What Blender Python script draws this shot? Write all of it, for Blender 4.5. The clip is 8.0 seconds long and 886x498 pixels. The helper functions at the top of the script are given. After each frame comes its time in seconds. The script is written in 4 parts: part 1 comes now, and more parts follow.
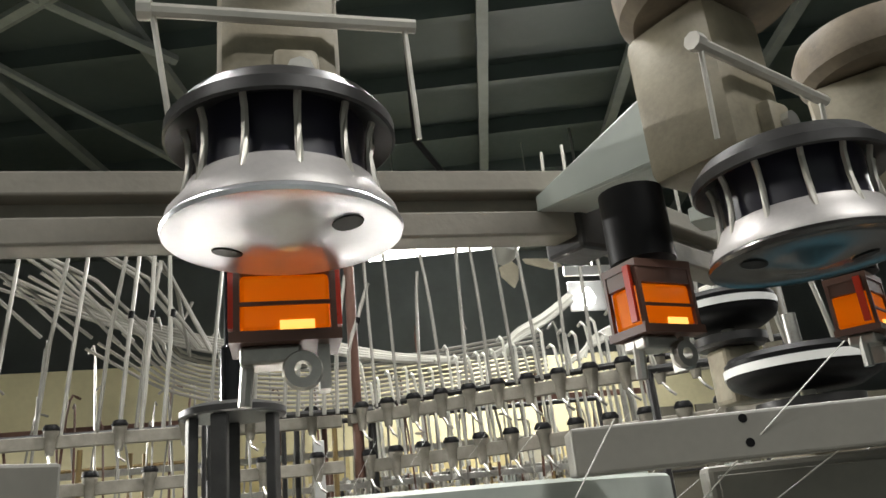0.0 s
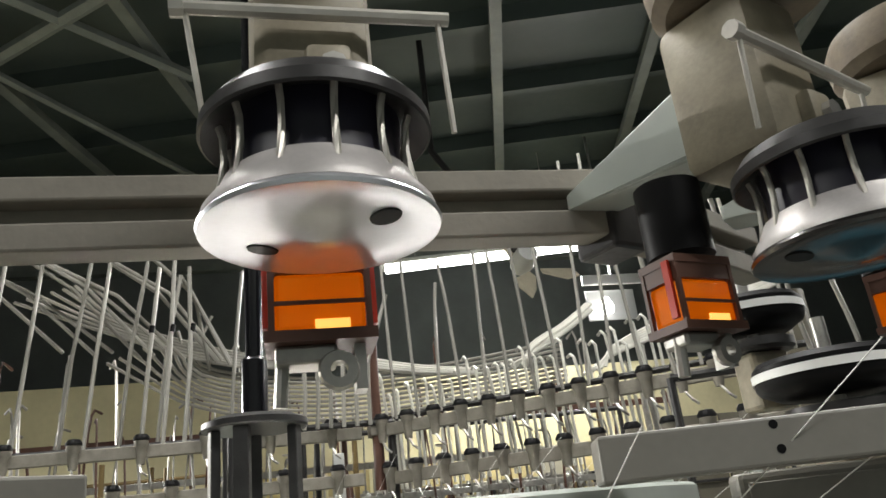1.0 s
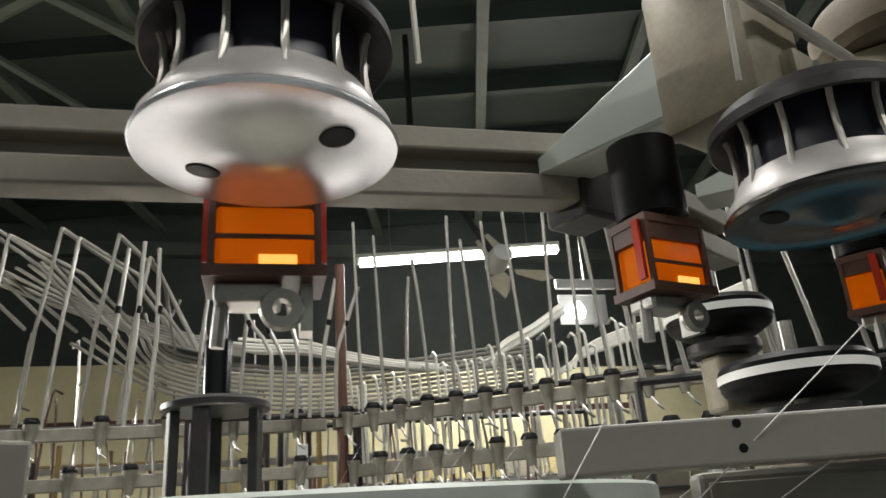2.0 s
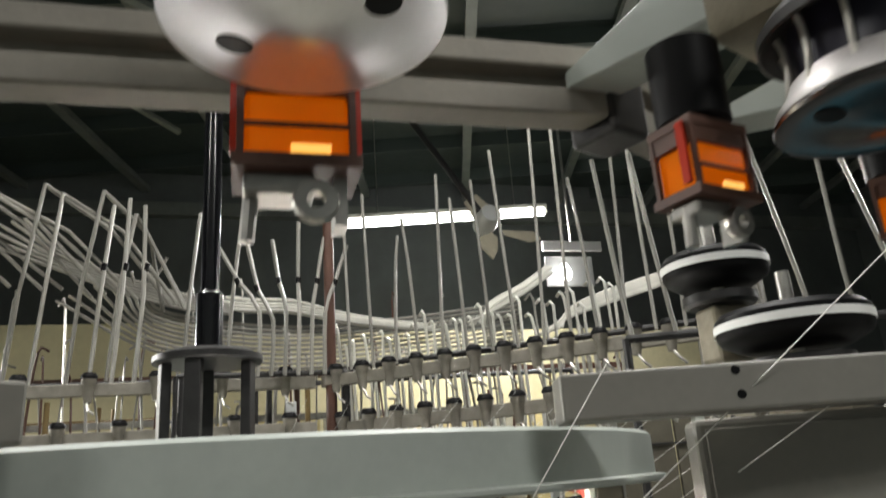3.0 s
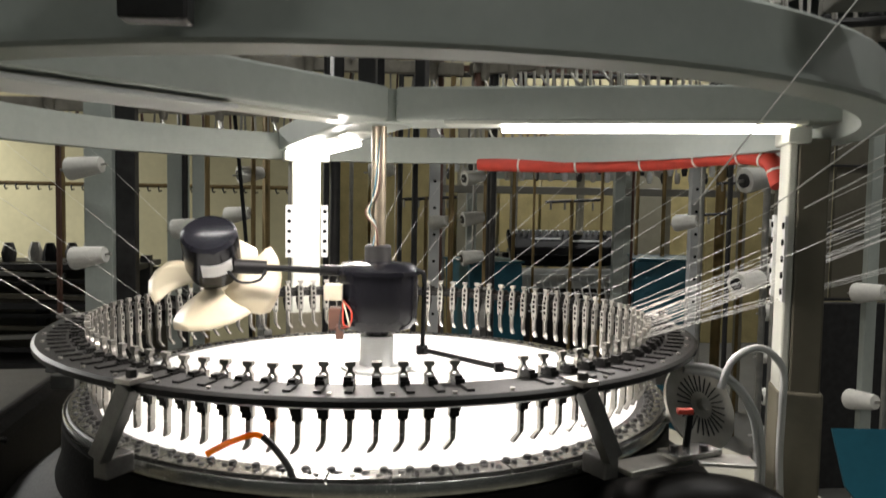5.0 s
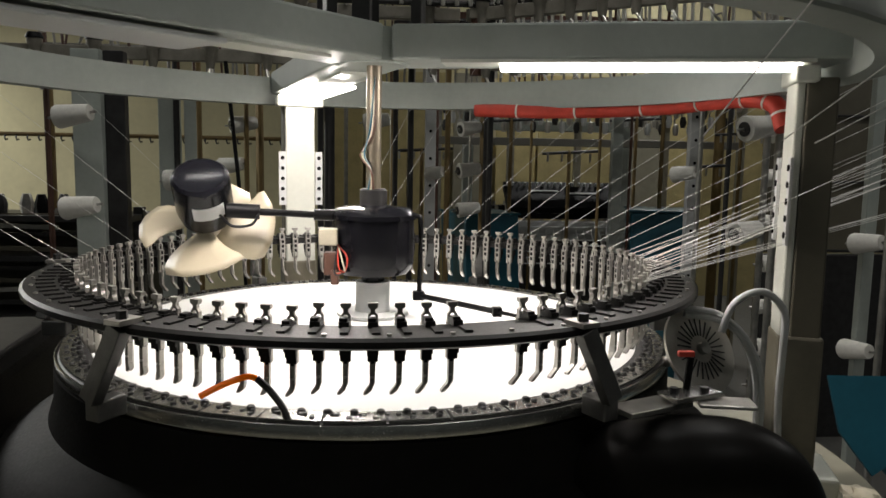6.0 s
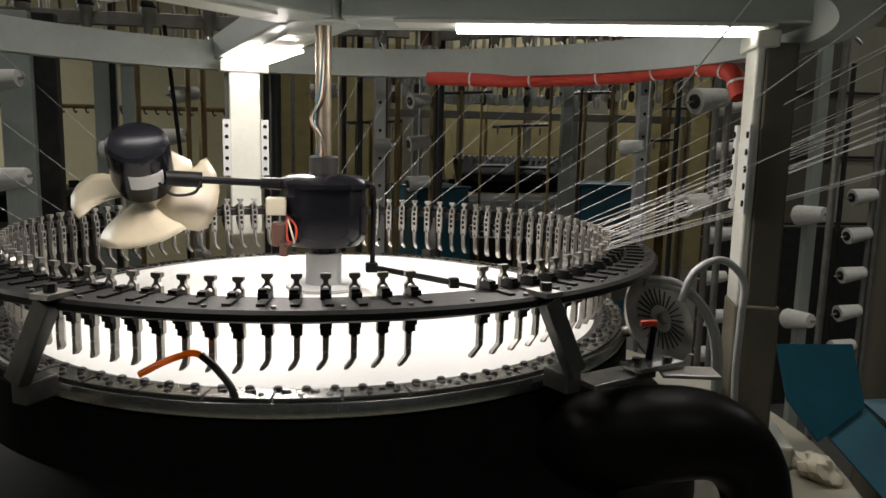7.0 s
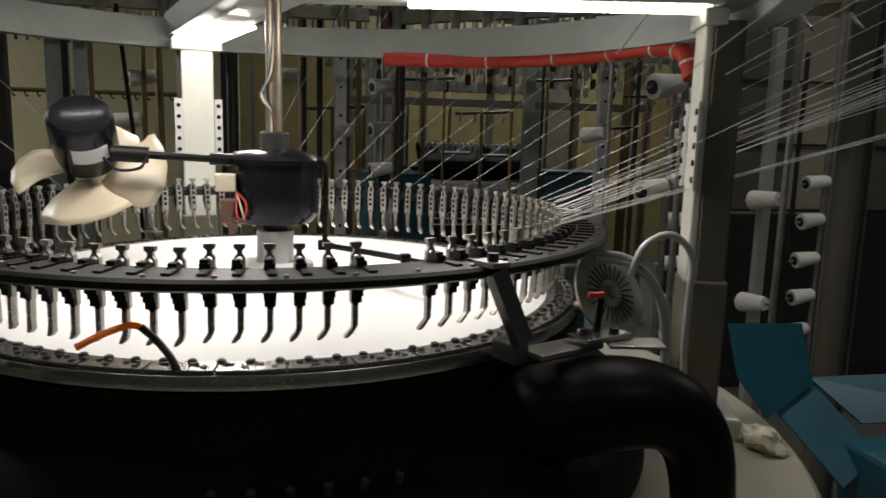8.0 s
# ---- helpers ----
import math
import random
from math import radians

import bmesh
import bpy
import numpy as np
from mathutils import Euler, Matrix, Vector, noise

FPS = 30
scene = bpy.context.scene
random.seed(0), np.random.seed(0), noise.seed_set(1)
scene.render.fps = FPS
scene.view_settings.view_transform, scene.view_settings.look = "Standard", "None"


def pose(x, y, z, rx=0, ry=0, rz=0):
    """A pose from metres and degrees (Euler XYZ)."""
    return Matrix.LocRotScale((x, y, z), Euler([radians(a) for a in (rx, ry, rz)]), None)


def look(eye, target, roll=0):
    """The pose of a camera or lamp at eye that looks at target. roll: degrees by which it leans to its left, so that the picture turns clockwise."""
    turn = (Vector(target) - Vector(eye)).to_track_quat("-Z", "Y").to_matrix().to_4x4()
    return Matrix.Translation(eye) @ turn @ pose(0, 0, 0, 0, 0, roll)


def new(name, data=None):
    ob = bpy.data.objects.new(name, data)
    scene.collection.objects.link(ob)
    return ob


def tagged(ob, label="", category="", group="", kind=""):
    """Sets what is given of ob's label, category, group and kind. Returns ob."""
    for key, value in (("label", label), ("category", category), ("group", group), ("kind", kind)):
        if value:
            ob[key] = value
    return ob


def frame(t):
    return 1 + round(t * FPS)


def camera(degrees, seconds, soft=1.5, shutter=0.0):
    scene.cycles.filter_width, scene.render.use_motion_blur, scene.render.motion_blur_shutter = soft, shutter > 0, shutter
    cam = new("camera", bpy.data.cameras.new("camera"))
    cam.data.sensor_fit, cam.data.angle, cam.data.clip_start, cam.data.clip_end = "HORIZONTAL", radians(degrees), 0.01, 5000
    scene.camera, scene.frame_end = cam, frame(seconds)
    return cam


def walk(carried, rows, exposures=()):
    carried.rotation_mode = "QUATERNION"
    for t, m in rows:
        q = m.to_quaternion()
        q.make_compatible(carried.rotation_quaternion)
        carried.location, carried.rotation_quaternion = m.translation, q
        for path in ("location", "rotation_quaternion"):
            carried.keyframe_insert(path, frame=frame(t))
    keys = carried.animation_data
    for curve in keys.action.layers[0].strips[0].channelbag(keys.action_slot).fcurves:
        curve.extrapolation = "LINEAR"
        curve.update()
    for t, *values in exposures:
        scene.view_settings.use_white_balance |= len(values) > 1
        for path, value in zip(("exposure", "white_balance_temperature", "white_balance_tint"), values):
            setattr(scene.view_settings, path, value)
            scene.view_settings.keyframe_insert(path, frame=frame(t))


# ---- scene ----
cam = camera(61.3, 8.0, shutter=0.4)
PATH = [
    (0, (0.0705, -1.324, 1.537), (0.5155, 0.51, 2.200), -6.0),
    (0.3, (0.0705, -1.324, 1.538), (0.5035, 0.508, 2.213), -6.4),
    (0.5, (0.0745, -1.324, 1.538), (0.4985, 0.506, 2.222), -6.6),
    (1, (0.066, -1.318, 1.535), (0.469, 0.512, 2.231), -6.4),
    (1.2, (0.067, -1.317, 1.533), (0.453, 0.517, 2.233), -6.2),
    (2.3, (0.074, -1.297, 1.522), (0.586, 0.512, 2.204), -2.9),
    (2.5, (0.074, -1.295, 1.52), (0.607, 0.509, 2.197), -2.4),
    (3, (0.063, -1.285, 1.514), (0.566, 0.558, 2.105), -4.1),
    (3.5, (0.05, -1.238, 1.485), (0.452, 0.684, 1.876), -0.3),
    (3.7, (0.043, -1.226, 1.476), (0.405, 0.713, 1.819), 0.0),
    (4, (0.03, -1.211, 1.461), (0.323, 0.756, 1.688), 0.4),
    (4.5, (0.005, -1.192, 1.434), (0.214, 0.797, 1.473), -0.1),
    (5, (-0.001, -1.175, 1.398), (0.174, 0.814, 1.278), 1.0),
    (6.3, (-0.001, -1.145, 1.370), (0.202, 0.827, 1.103), 0.9),
    (6.5, (0.002, -1.137, 1.362), (0.24, 0.827, 1.074), 1.0),
    (7, (-0.005, -1.116, 1.367), (0.319, 0.835, 1.065), 1.3),
    (7.5, (-0.009, -1.101, 1.359), (0.344, 0.838, 1.019), 1.8),
    (8, (0.014, -1.118, 1.348), (0.427, 0.810, 1.023), 1.6),
]

EXPOSURES = [(0.0, 0.15, 6800, 16), (0.5, 0.02, 6800, 16), (1.2, -0.05, 6800, 16), (2.5, -0.33, 6800, 16), (3.0, -0.18, 6800, 16), (3.5, -0.06, 6800, 16), (4.0, -0.26, 6800, 16), (4.5, -0.76, 6800, 16),
             (5.0, -1.42, 6800, 16), (6.5, -2.22, 6800, 16), (8.0, -2.46, 6800, 16)]
walk(cam, [(t, look(eye, target, roll)) for t, eye, target, roll in PATH], EXPOSURES)

# ---- world and lamps ----
world = bpy.data.worlds.new("world")
world.use_nodes = True
world.node_tree.nodes["Background"].inputs[0].default_value = (0.5, 0.6, 0.62, 1)
world.node_tree.nodes["Background"].inputs[1].default_value = 0.02
scene.world = world


def area_lamp(name, eye, target, sx, sy, watts, colour=(1, 1, 1)):
    data = bpy.data.lights.new(name, "AREA")
    data.shape, data.size, data.size_y, data.energy, data.color = "RECTANGLE", sx, sy, watts, colour
    ob = new(name, data)
    ob.matrix_world = look(eye, target)
    return ob


# ---- materials ----
def mat(name, base, rough=0.5, metal=0.0, scale=20.0, vary=0.25, bump=0.1, spec=0.5, coat=0.0, island=0.0, rv=0.25):
    """Procedural surface: two scales of tone variation, roughness wear and fine bump."""
    m = bpy.data.materials.new(name)
    m.use_nodes = True
    nt = m.node_tree
    bsdf = nt.nodes["Principled BSDF"]
    coord = nt.nodes.new("ShaderNodeTexCoord")
    big = nt.nodes.new("ShaderNodeTexNoise")
    big.inputs["Scale"].default_value, big.inputs["Detail"].default_value = scale, 5
    fine = nt.nodes.new("ShaderNodeTexNoise")
    fine.inputs["Scale"].default_value, fine.inputs["Detail"].default_value = scale * 9, 3
    for n in (big, fine):
        nt.links.new(coord.outputs["Object"], n.inputs["Vector"])
    add = nt.nodes.new("ShaderNodeMath")
    add.operation = "MULTIPLY_ADD"
    nt.links.new(fine.outputs["Fac"], add.inputs[0])
    add.inputs[1].default_value = 0.4
    nt.links.new(big.outputs["Fac"], add.inputs[2])
    ramp = nt.nodes.new("ShaderNodeMapRange")
    ramp.inputs["From Min"].default_value, ramp.inputs["From Max"].default_value = 0.4, 1.0
    ramp.inputs["To Min"].default_value, ramp.inputs["To Max"].default_value = 1 - vary, 1 + vary
    nt.links.new(add.outputs[0], ramp.inputs["Value"])
    last = ramp.outputs["Result"]
    if island:
        info = nt.nodes.new("ShaderNodeObjectInfo")
        r2 = nt.nodes.new("ShaderNodeMapRange")
        r2.inputs["To Min"].default_value, r2.inputs["To Max"].default_value = 1 - island, 1 + island
        nt.links.new(info.outputs["Random"], r2.inputs["Value"])
        mul2 = nt.nodes.new("ShaderNodeMath")
        mul2.operation = "MULTIPLY"
        nt.links.new(last, mul2.inputs[0])
        nt.links.new(r2.outputs["Result"], mul2.inputs[1])
        last = mul2.outputs[0]
    mul = nt.nodes.new("ShaderNodeVectorMath")
    mul.operation = "SCALE"
    mul.inputs[0].default_value = base
    nt.links.new(last, mul.inputs["Scale"])
    nt.links.new(mul.outputs["Vector"], bsdf.inputs["Base Color"])
    rr = nt.nodes.new("ShaderNodeMapRange")
    rr.inputs["To Min"].default_value, rr.inputs["To Max"].default_value = max(0.03, rough * (1 - rv)), min(1, rough * (1 + rv))
    nt.links.new(fine.outputs["Fac"], rr.inputs["Value"])
    nt.links.new(rr.outputs["Result"], bsdf.inputs["Roughness"])
    bsdf.inputs["Metallic"].default_value = metal
    bsdf.inputs["Coat Weight"].default_value = coat
    bsdf.inputs["Specular IOR Level"].default_value = spec
    if bump:
        b = nt.nodes.new("ShaderNodeBump")
        b.inputs["Strength"].default_value, b.inputs["Distance"].default_value = bump, 0.002
        nt.links.new(add.outputs[0], b.inputs["Height"])
        nt.links.new(b.outputs["Normal"], bsdf.inputs["Normal"])
    return m


def glow(name, colour, strength):
    m = bpy.data.materials.new(name)
    m.use_nodes = True
    bsdf = m.node_tree.nodes["Principled BSDF"]
    bsdf.inputs["Base Color"].default_value = (0.8, 0.8, 0.8, 1)
    bsdf.inputs["Emission Color"].default_value = (*colour, 1)
    bsdf.inputs["Emission Strength"].default_value = strength
    return m


def amber(name):
    m = bpy.data.materials.new(name)
    m.use_nodes = True
    nt = m.node_tree
    bsdf = nt.nodes["Principled BSDF"]
    bsdf.inputs["Base Color"].default_value = (0.9, 0.27, 0.015, 1)
    bsdf.inputs["Roughness"].default_value = 0.22
    tr = nt.nodes.new("ShaderNodeBsdfTranslucent")
    tr.inputs["Color"].default_value = (1.0, 0.40, 0.02, 1)
    mix = nt.nodes.new("ShaderNodeMixShader")
    mix.inputs[0].default_value = 0.55
    nt.links.new(bsdf.outputs[0], mix.inputs[1])
    nt.links.new(tr.outputs[0], mix.inputs[2])
    # Mild emission imitates light caught by the translucent plastic.
    bsdf.inputs["Emission Color"].default_value = (1.0, 0.30, 0.0, 1)
    bsdf.inputs["Emission Strength"].default_value = 0.17
    nt.links.new(mix.outputs[0], nt.nodes["Material Output"].inputs["Surface"])
    return m


GREY = mat("grey_green_paint", (0.375, 0.41, 0.375), 0.42, 0, 9, 0.12, 0.05)
WHITEPAINT = mat("cream_white_paint", (0.62, 0.63, 0.56), 0.4, 0, 9, 0.1, 0.04)
STEEL = mat("worn_steel", (0.42, 0.41, 0.38), 0.38, 0.85, 40, 0.25, 0.1)
ALU = mat("dull_aluminium", (0.55, 0.53, 0.48), 0.45, 0.6, 30, 0.2, 0.1)
RAILGREY = mat("dusty_grey_rail", (0.27, 0.25, 0.21), 0.5, 0.3, 30, 0.25, 0.12)
BEAM = mat("dusty_extrusion", (0.21, 0.195, 0.165), 0.6, 0.25, 30, 0.22, 0.2)
CHROME = mat("polished_dish", (0.76, 0.78, 0.82), 0.32, 0.8, 60, 0.08, 0.02)
# Darker copy of the dish metal; a dark reflection put into the colour.
DISHDARK = mat("dark_reflection_dish", (0.16, 0.15, 0.145), 0.2, 0.95, 60, 0.15, 0.02)
BELL = mat("dull_cast_bell", (0.42, 0.40, 0.39), 0.45, 0.35, 90, 0.15, 0.08)
BRUSH = mat("brushed_steel", (0.42, 0.42, 0.40), 0.25, 0.95, 80, 0.2, 0.06)
BLACK = mat("black_plastic", (0.006, 0.006, 0.0065), 0.45, 0, 30, 0.25, 0.04, spec=0.12)
SKIRT = mat("sooty_black_casting", (0.007, 0.0065, 0.006), 0.6, 0, 30, 0.3, 0.05, spec=0.08)
DULLSTEEL = mat("oily_dull_steel", (0.13, 0.13, 0.125), 0.42, 0.7, 40, 0.3, 0.1)
BLACKDUCT = mat("worn_black_duct", (0.007, 0.0065, 0.006), 0.40, 0, 14, 0.3, 0.06, spec=0.08)
BLACKMOTOR = mat("black_motor_enamel", (0.006, 0.006, 0.008), 0.2, 0, 12, 0.15, 0.0, spec=0.22, rv=0.08)
BLACKGLOSS = mat("black_enamel", (0.008, 0.008, 0.010), 0.17, 0, 12, 0.2, 0.0, rv=0.1)
DARK = mat("dark_iron", (0.035, 0.034, 0.034), 0.45, 0.4, 30, 0.3, 0.12)
RINGBLACK = mat("blackened_steel", (0.010, 0.0095, 0.009), 0.5, 0.1, 60, 0.4, 0.12, spec=0.3)
DARKBLUE = mat("dark_bakelite", (0.012, 0.011, 0.022), 0.4, 0, 30, 0.3, 0.05)
FABRIC = mat("white_cover_sheet", (0.82, 0.82, 0.80), 0.55, 0, 12, 0.03, 0.03)
PORCELAIN = mat("grey_white_enamel", (0.6, 0.61, 0.6), 0.35, 0, 12, 0.06, 0.02)
BLADE = mat("cream_fan_blade", (0.50, 0.44, 0.32), 0.4, 0, 10, 0.05, 0.0, rv=0.1)
CREAM = mat("cream_plastic", (0.55, 0.50, 0.38), 0.45, 0, 25, 0.15, 0.05)
HOUSING = mat("grimy_cream_housing", (0.25, 0.22, 0.16), 0.5, 0.1, 60, 0.3, 0.12)
TANCASE = mat("dull_tan_casing", (0.165, 0.15, 0.11), 0.55, 0, 10, 0.25, 0.06)
PULLEYBROWN = mat("dusty_brown_pulley", (0.15, 0.12, 0.085), 0.6, 0.1, 60, 0.4, 0.15)
AMBER = amber("amber_plastic")
REDAMBER = mat("red_plastic", (0.45, 0.03, 0.01), 0.3, 0, 25, 0.15, 0.02)
RED = mat("red_cloth_wrap", (0.50, 0.045, 0.025), 0.6, 0, 40, 0.2, 0.3)
TUBEWHITE = mat("grey_white_pipe", (0.29, 0.28, 0.25), 0.4, 0.15, 15, 0.18, 0.03, island=0.2)
WHITEPIPE = mat("white_plastic_pipe", (0.66, 0.65, 0.59), 0.35, 0, 15, 0.12, 0.03, island=0.15)
YARN = mat("white_yarn", (0.75, 0.74, 0.70), 0.8, 0, 60, 0.1, 0.1)
CONE = mat("wound_cotton", (0.78, 0.76, 0.70), 0.85, 0, 60, 0.1, 0.4)
TEAL = mat("teal_paint", (0.009, 0.086, 0.122), 0.4, 0, 8, 0.2, 0.06)
WALL = mat("yellow_cream_plaster", (0.58, 0.53, 0.33), 0.8, 0, 2.5, 0.15, 0.15)
OCHREPANEL = mat("ochre_board", (0.46, 0.38, 0.18), 0.6, 0, 6, 0.2, 0.1, island=0.25)
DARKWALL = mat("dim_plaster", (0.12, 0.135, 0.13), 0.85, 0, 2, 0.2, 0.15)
ROOF = mat("green_grey_sheet", (0.050, 0.068, 0.060), 0.6, 0, 1.6, 0.2, 0.1)
PURLIN = mat("pale_roof_steel", (0.17, 0.19, 0.17), 0.55, 0.1, 6, 0.2, 0.05)
BROWN = mat("brown_pole", (0.10, 0.045, 0.03), 0.5, 0, 12, 0.25, 0.1)
OCHRE = mat("ochre_pole", (0.22, 0.15, 0.06), 0.5, 0.2, 12, 0.25, 0.1)
FLOOR = mat("grey_concrete", (0.105, 0.103, 0.095), 0.55, 0, 3, 0.2, 0.1)
# Olive paint; also the shade on the column sides and the dark creel screen.
OLIVE = mat("olive_paint_and_shade", (0.10, 0.09, 0.065), 0.5, 0, 8, 0.2, 0.05)
BEIGE = mat("beige_panel", (0.30, 0.28, 0.21), 0.5, 0, 8, 0.12, 0.05)
LED = glow("led_and_arm_glow", (1.0, 0.98, 0.92), 42)
# Added glow for the brighter low edge of the amber cover.
AMBERGLOW = glow("amber_glow_patch", (1.0, 0.48, 0.05), 1.4)
MIDGREY = mat("mid_grey_paint", (0.20, 0.192, 0.168), 0.45, 0, 12, 0.12, 0.05)
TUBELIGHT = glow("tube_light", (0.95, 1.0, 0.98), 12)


# ---- mesh helpers ----
def bm_new():
    return bmesh.new()


def part(name, bm, material, parent=None, label="", smooth=False, mesh=None):
    """Link a bmesh as one mesh object, under a thing or a part."""
    if mesh is None:
        mesh = bpy.data.meshes.new(name)
        bmesh.ops.recalc_face_normals(bm, faces=bm.faces)
        if smooth:
            for f in bm.faces:
                f.smooth = True
            for e in bm.edges:
                if len(e.link_faces) == 2 and e.calc_face_angle(0) > 0.6:
                    e.smooth = False
        bm.to_mesh(mesh)
        bm.free()
        for mm in (material if isinstance(material, (list, tuple)) else [material]):
            mesh.materials.append(mm)
    ob = new(name, mesh)
    if parent:
        ob.parent = parent
    if label:
        ob["label"] = label
    return ob


def thing(name, m, label, category, group="", kind=""):
    ob = new(name)
    ob.matrix_world = m
    ob.empty_display_size = 0.05
    return tagged(ob, label, category, group, kind)


def box(bm, c, s, m=None, bevel=0.0):
    r = bmesh.ops.create_cube(bm, size=1.0, matrix=(m or Matrix()) @ Matrix.Translation(c) @ Matrix.Diagonal((*s, 1)))
    if bevel:
        edges = list({e for v in r["verts"] for e in v.link_edges})
        bmesh.ops.bevel(bm, geom=edges, offset=bevel, segments=2, affect="EDGES", profile=0.5)
    return bm


def lathe(bm, profile, n=32, m=None, a0=0.0, a1=360.0):
    """Turn a profile of (radius, z) round the z axis."""
    m = m or Matrix()
    full = abs(a1 - a0) >= 359.9
    cols = n if full else n + 1
    rings = []
    for i in range(cols):
        a = radians(a0 + (a1 - a0) * i / n)
        rings.append([bm.verts.new(m @ Vector((r * math.cos(a), r * math.sin(a), z))) for r, z in profile])
    for i in range(n):
        p, q = rings[i], rings[(i + 1) % cols]
        for j in range(len(profile) - 1):
            try:
                bm.faces.new((p[j], q[j], q[j + 1], p[j + 1]))
            except ValueError:
                pass
    bmesh.ops.remove_doubles(bm, verts=bm.verts, dist=1e-5)
    return bm


def ring_bm(bm, r0, r1, z0, z1, n=64, a0=0.0, a1=360.0, bevel=0.0):
    b = bevel
    prof = [(r0, z0), (r1 - b, z0), (r1, z0 + b), (r1, z1 - b), (r1 - b, z1), (r0, z1), (r0, z0)]
    lathe(bm, prof, n, None, a0, a1)
    if abs(a1 - a0) < 359.9:
        bmesh.ops.holes_fill(bm, edges=[e for e in bm.edges if len(e.link_faces) == 1])
    return bm


def rod(bm, p, q, r0, r1=None, n=8):
    p, q = Vector(p), Vector(q)
    d = q - p
    m = Matrix.Translation((p + q) / 2) @ d.to_track_quat("Z", "Y").to_matrix().to_4x4()
    bmesh.ops.create_cone(bm, cap_ends=True, segments=n, radius1=r0, radius2=r0 if r1 is None else r1, depth=d.length, matrix=m)
    return bm


def smooth_path(pts, steps=6):
    pts = [Vector(p) for p in pts]
    ext = [2 * pts[0] - pts[1]] + pts + [2 * pts[-1] - pts[-2]]
    out = []
    for i in range(1, len(ext) - 2):
        a, b, c, d = ext[i - 1:i + 3]
        for k in range(steps):
            t = k / steps
            out.append(0.5 * ((2 * b) + (c - a) * t + (2 * a - 5 * b + 4 * c - d) * t * t + (3 * b - a - 3 * c + d) * t ** 3))
    out.append(pts[-1])
    return out


def sweep(bm, pts, r, n=8, cap=True):
    """A round pipe along points; r is a number or one for each point."""
    pts = [Vector(p) for p in pts]
    up = Vector((0.13, 0.21, 0.97))
    rows = []
    for i, p in enumerate(pts):
        d = (pts[min(i + 1, len(pts) - 1)] - pts[max(i - 1, 0)]).normalized()
        u = d.cross(up)
        u = (u if u.length > 0.05 else d.cross(Vector((1, 0, 0)))).normalized()
        v = d.cross(u)
        rad = r if isinstance(r, (int, float)) else r[i]
        rows.append([bm.verts.new(p + rad * (math.cos(2 * math.pi * k / n) * u + math.sin(2 * math.pi * k / n) * v)) for k in range(n)])
    for a, b in zip(rows, rows[1:]):
        for k in range(n):
            bm.faces.new((a[k], a[(k + 1) % n], b[(k + 1) % n], b[k]))
    if cap:
        bm.faces.new(rows[0])
        bm.faces.new(rows[-1][::-1])
    return bm


def polar(r, deg, z=0.0):
    return Vector((r * math.cos(radians(deg)), r * math.sin(radians(deg)), z))


def rot(deg):
    return pose(0, 0, 0, 0, 0, deg)


# ---- the hall ----
def hall():
    bm = bm_new()
    box(bm, (0, 2, -0.1), (18, 16, 0.2))
    tagged(part("floor", bm, FLOOR), "dark grey concrete factory floor", "floor", kind="structure")
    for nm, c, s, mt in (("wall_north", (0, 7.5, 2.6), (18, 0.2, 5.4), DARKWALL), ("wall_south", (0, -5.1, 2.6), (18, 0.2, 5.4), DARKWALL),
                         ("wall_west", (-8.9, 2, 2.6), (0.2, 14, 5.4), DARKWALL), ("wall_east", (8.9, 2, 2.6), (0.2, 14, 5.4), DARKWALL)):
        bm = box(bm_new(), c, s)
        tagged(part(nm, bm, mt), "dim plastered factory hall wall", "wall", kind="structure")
    # roof sheets with purlins and rafters, one mesh
    bm = bm_new()
    box(bm, (0, 2, 5.25), (18, 16, 0.1))
    turn = Matrix.Translation((1.6, 3, 0)) @ rot(-15)
    for i in range(-8, 9):
        box(bm, (0, i * 0.97 + 0.2, 5.12), (17, 0.07, 0.16), turn)
    roof = part("ceiling", bm, ROOF)
    tagged(roof, "dark green-grey sheet roof over purlins", "ceiling", kind="structure")
    bm = bm_new()
    for i in range(-5, 6):
        box(bm, (i * 1.25, 0, 5.0), (0.09, 14, 0.07), turn)
    tagged(part("trim_rafters", bm, PURLIN), "pale grey steel roof rafters", "roof beam", kind="structure")
    bm = bm_new()
    rod(bm, (-2.6, 2.0, 4.9), (-0.6, 3.7, 4.9), 0.045, n=6)
    rod(bm, (-3.2, 4.6, 4.9), (-0.9, 2.7, 4.9), 0.05, n=6)
    rod(bm, (-2.6, 2.7, 4.88), (-0.6, 5.6, 4.88), 0.035, n=6)
    tagged(part("trim_bracing", bm, PURLIN), "grey steel cross bracing under the roof", "roof beam", kind="structure")
    # low partition behind the creels
    bm = box(bm_new(), (-0.5, 6.7, 1.55), (14, 0.12, 3.1))
    bm2 = box(bm_new(), (0, 7.33, 4.72), (17.6, 0.12, 0.16))
    tagged(part("trim_eaves", bm2, PURLIN), "pale steel eaves beam along the far wall", "roof beam", kind="structure")
    bm3 = box(bm_new(), (-3.4, 4.5, 1.38), (6.2, 0.12, 2.76))
    tagged(part("wall_partition_near", bm3, WALL), "yellow cream plastered partition wall", "wall", kind="structure")
    tagged(part("wall_partition", bm, WALL), "yellow cream plastered partition wall", "wall", kind="structure")


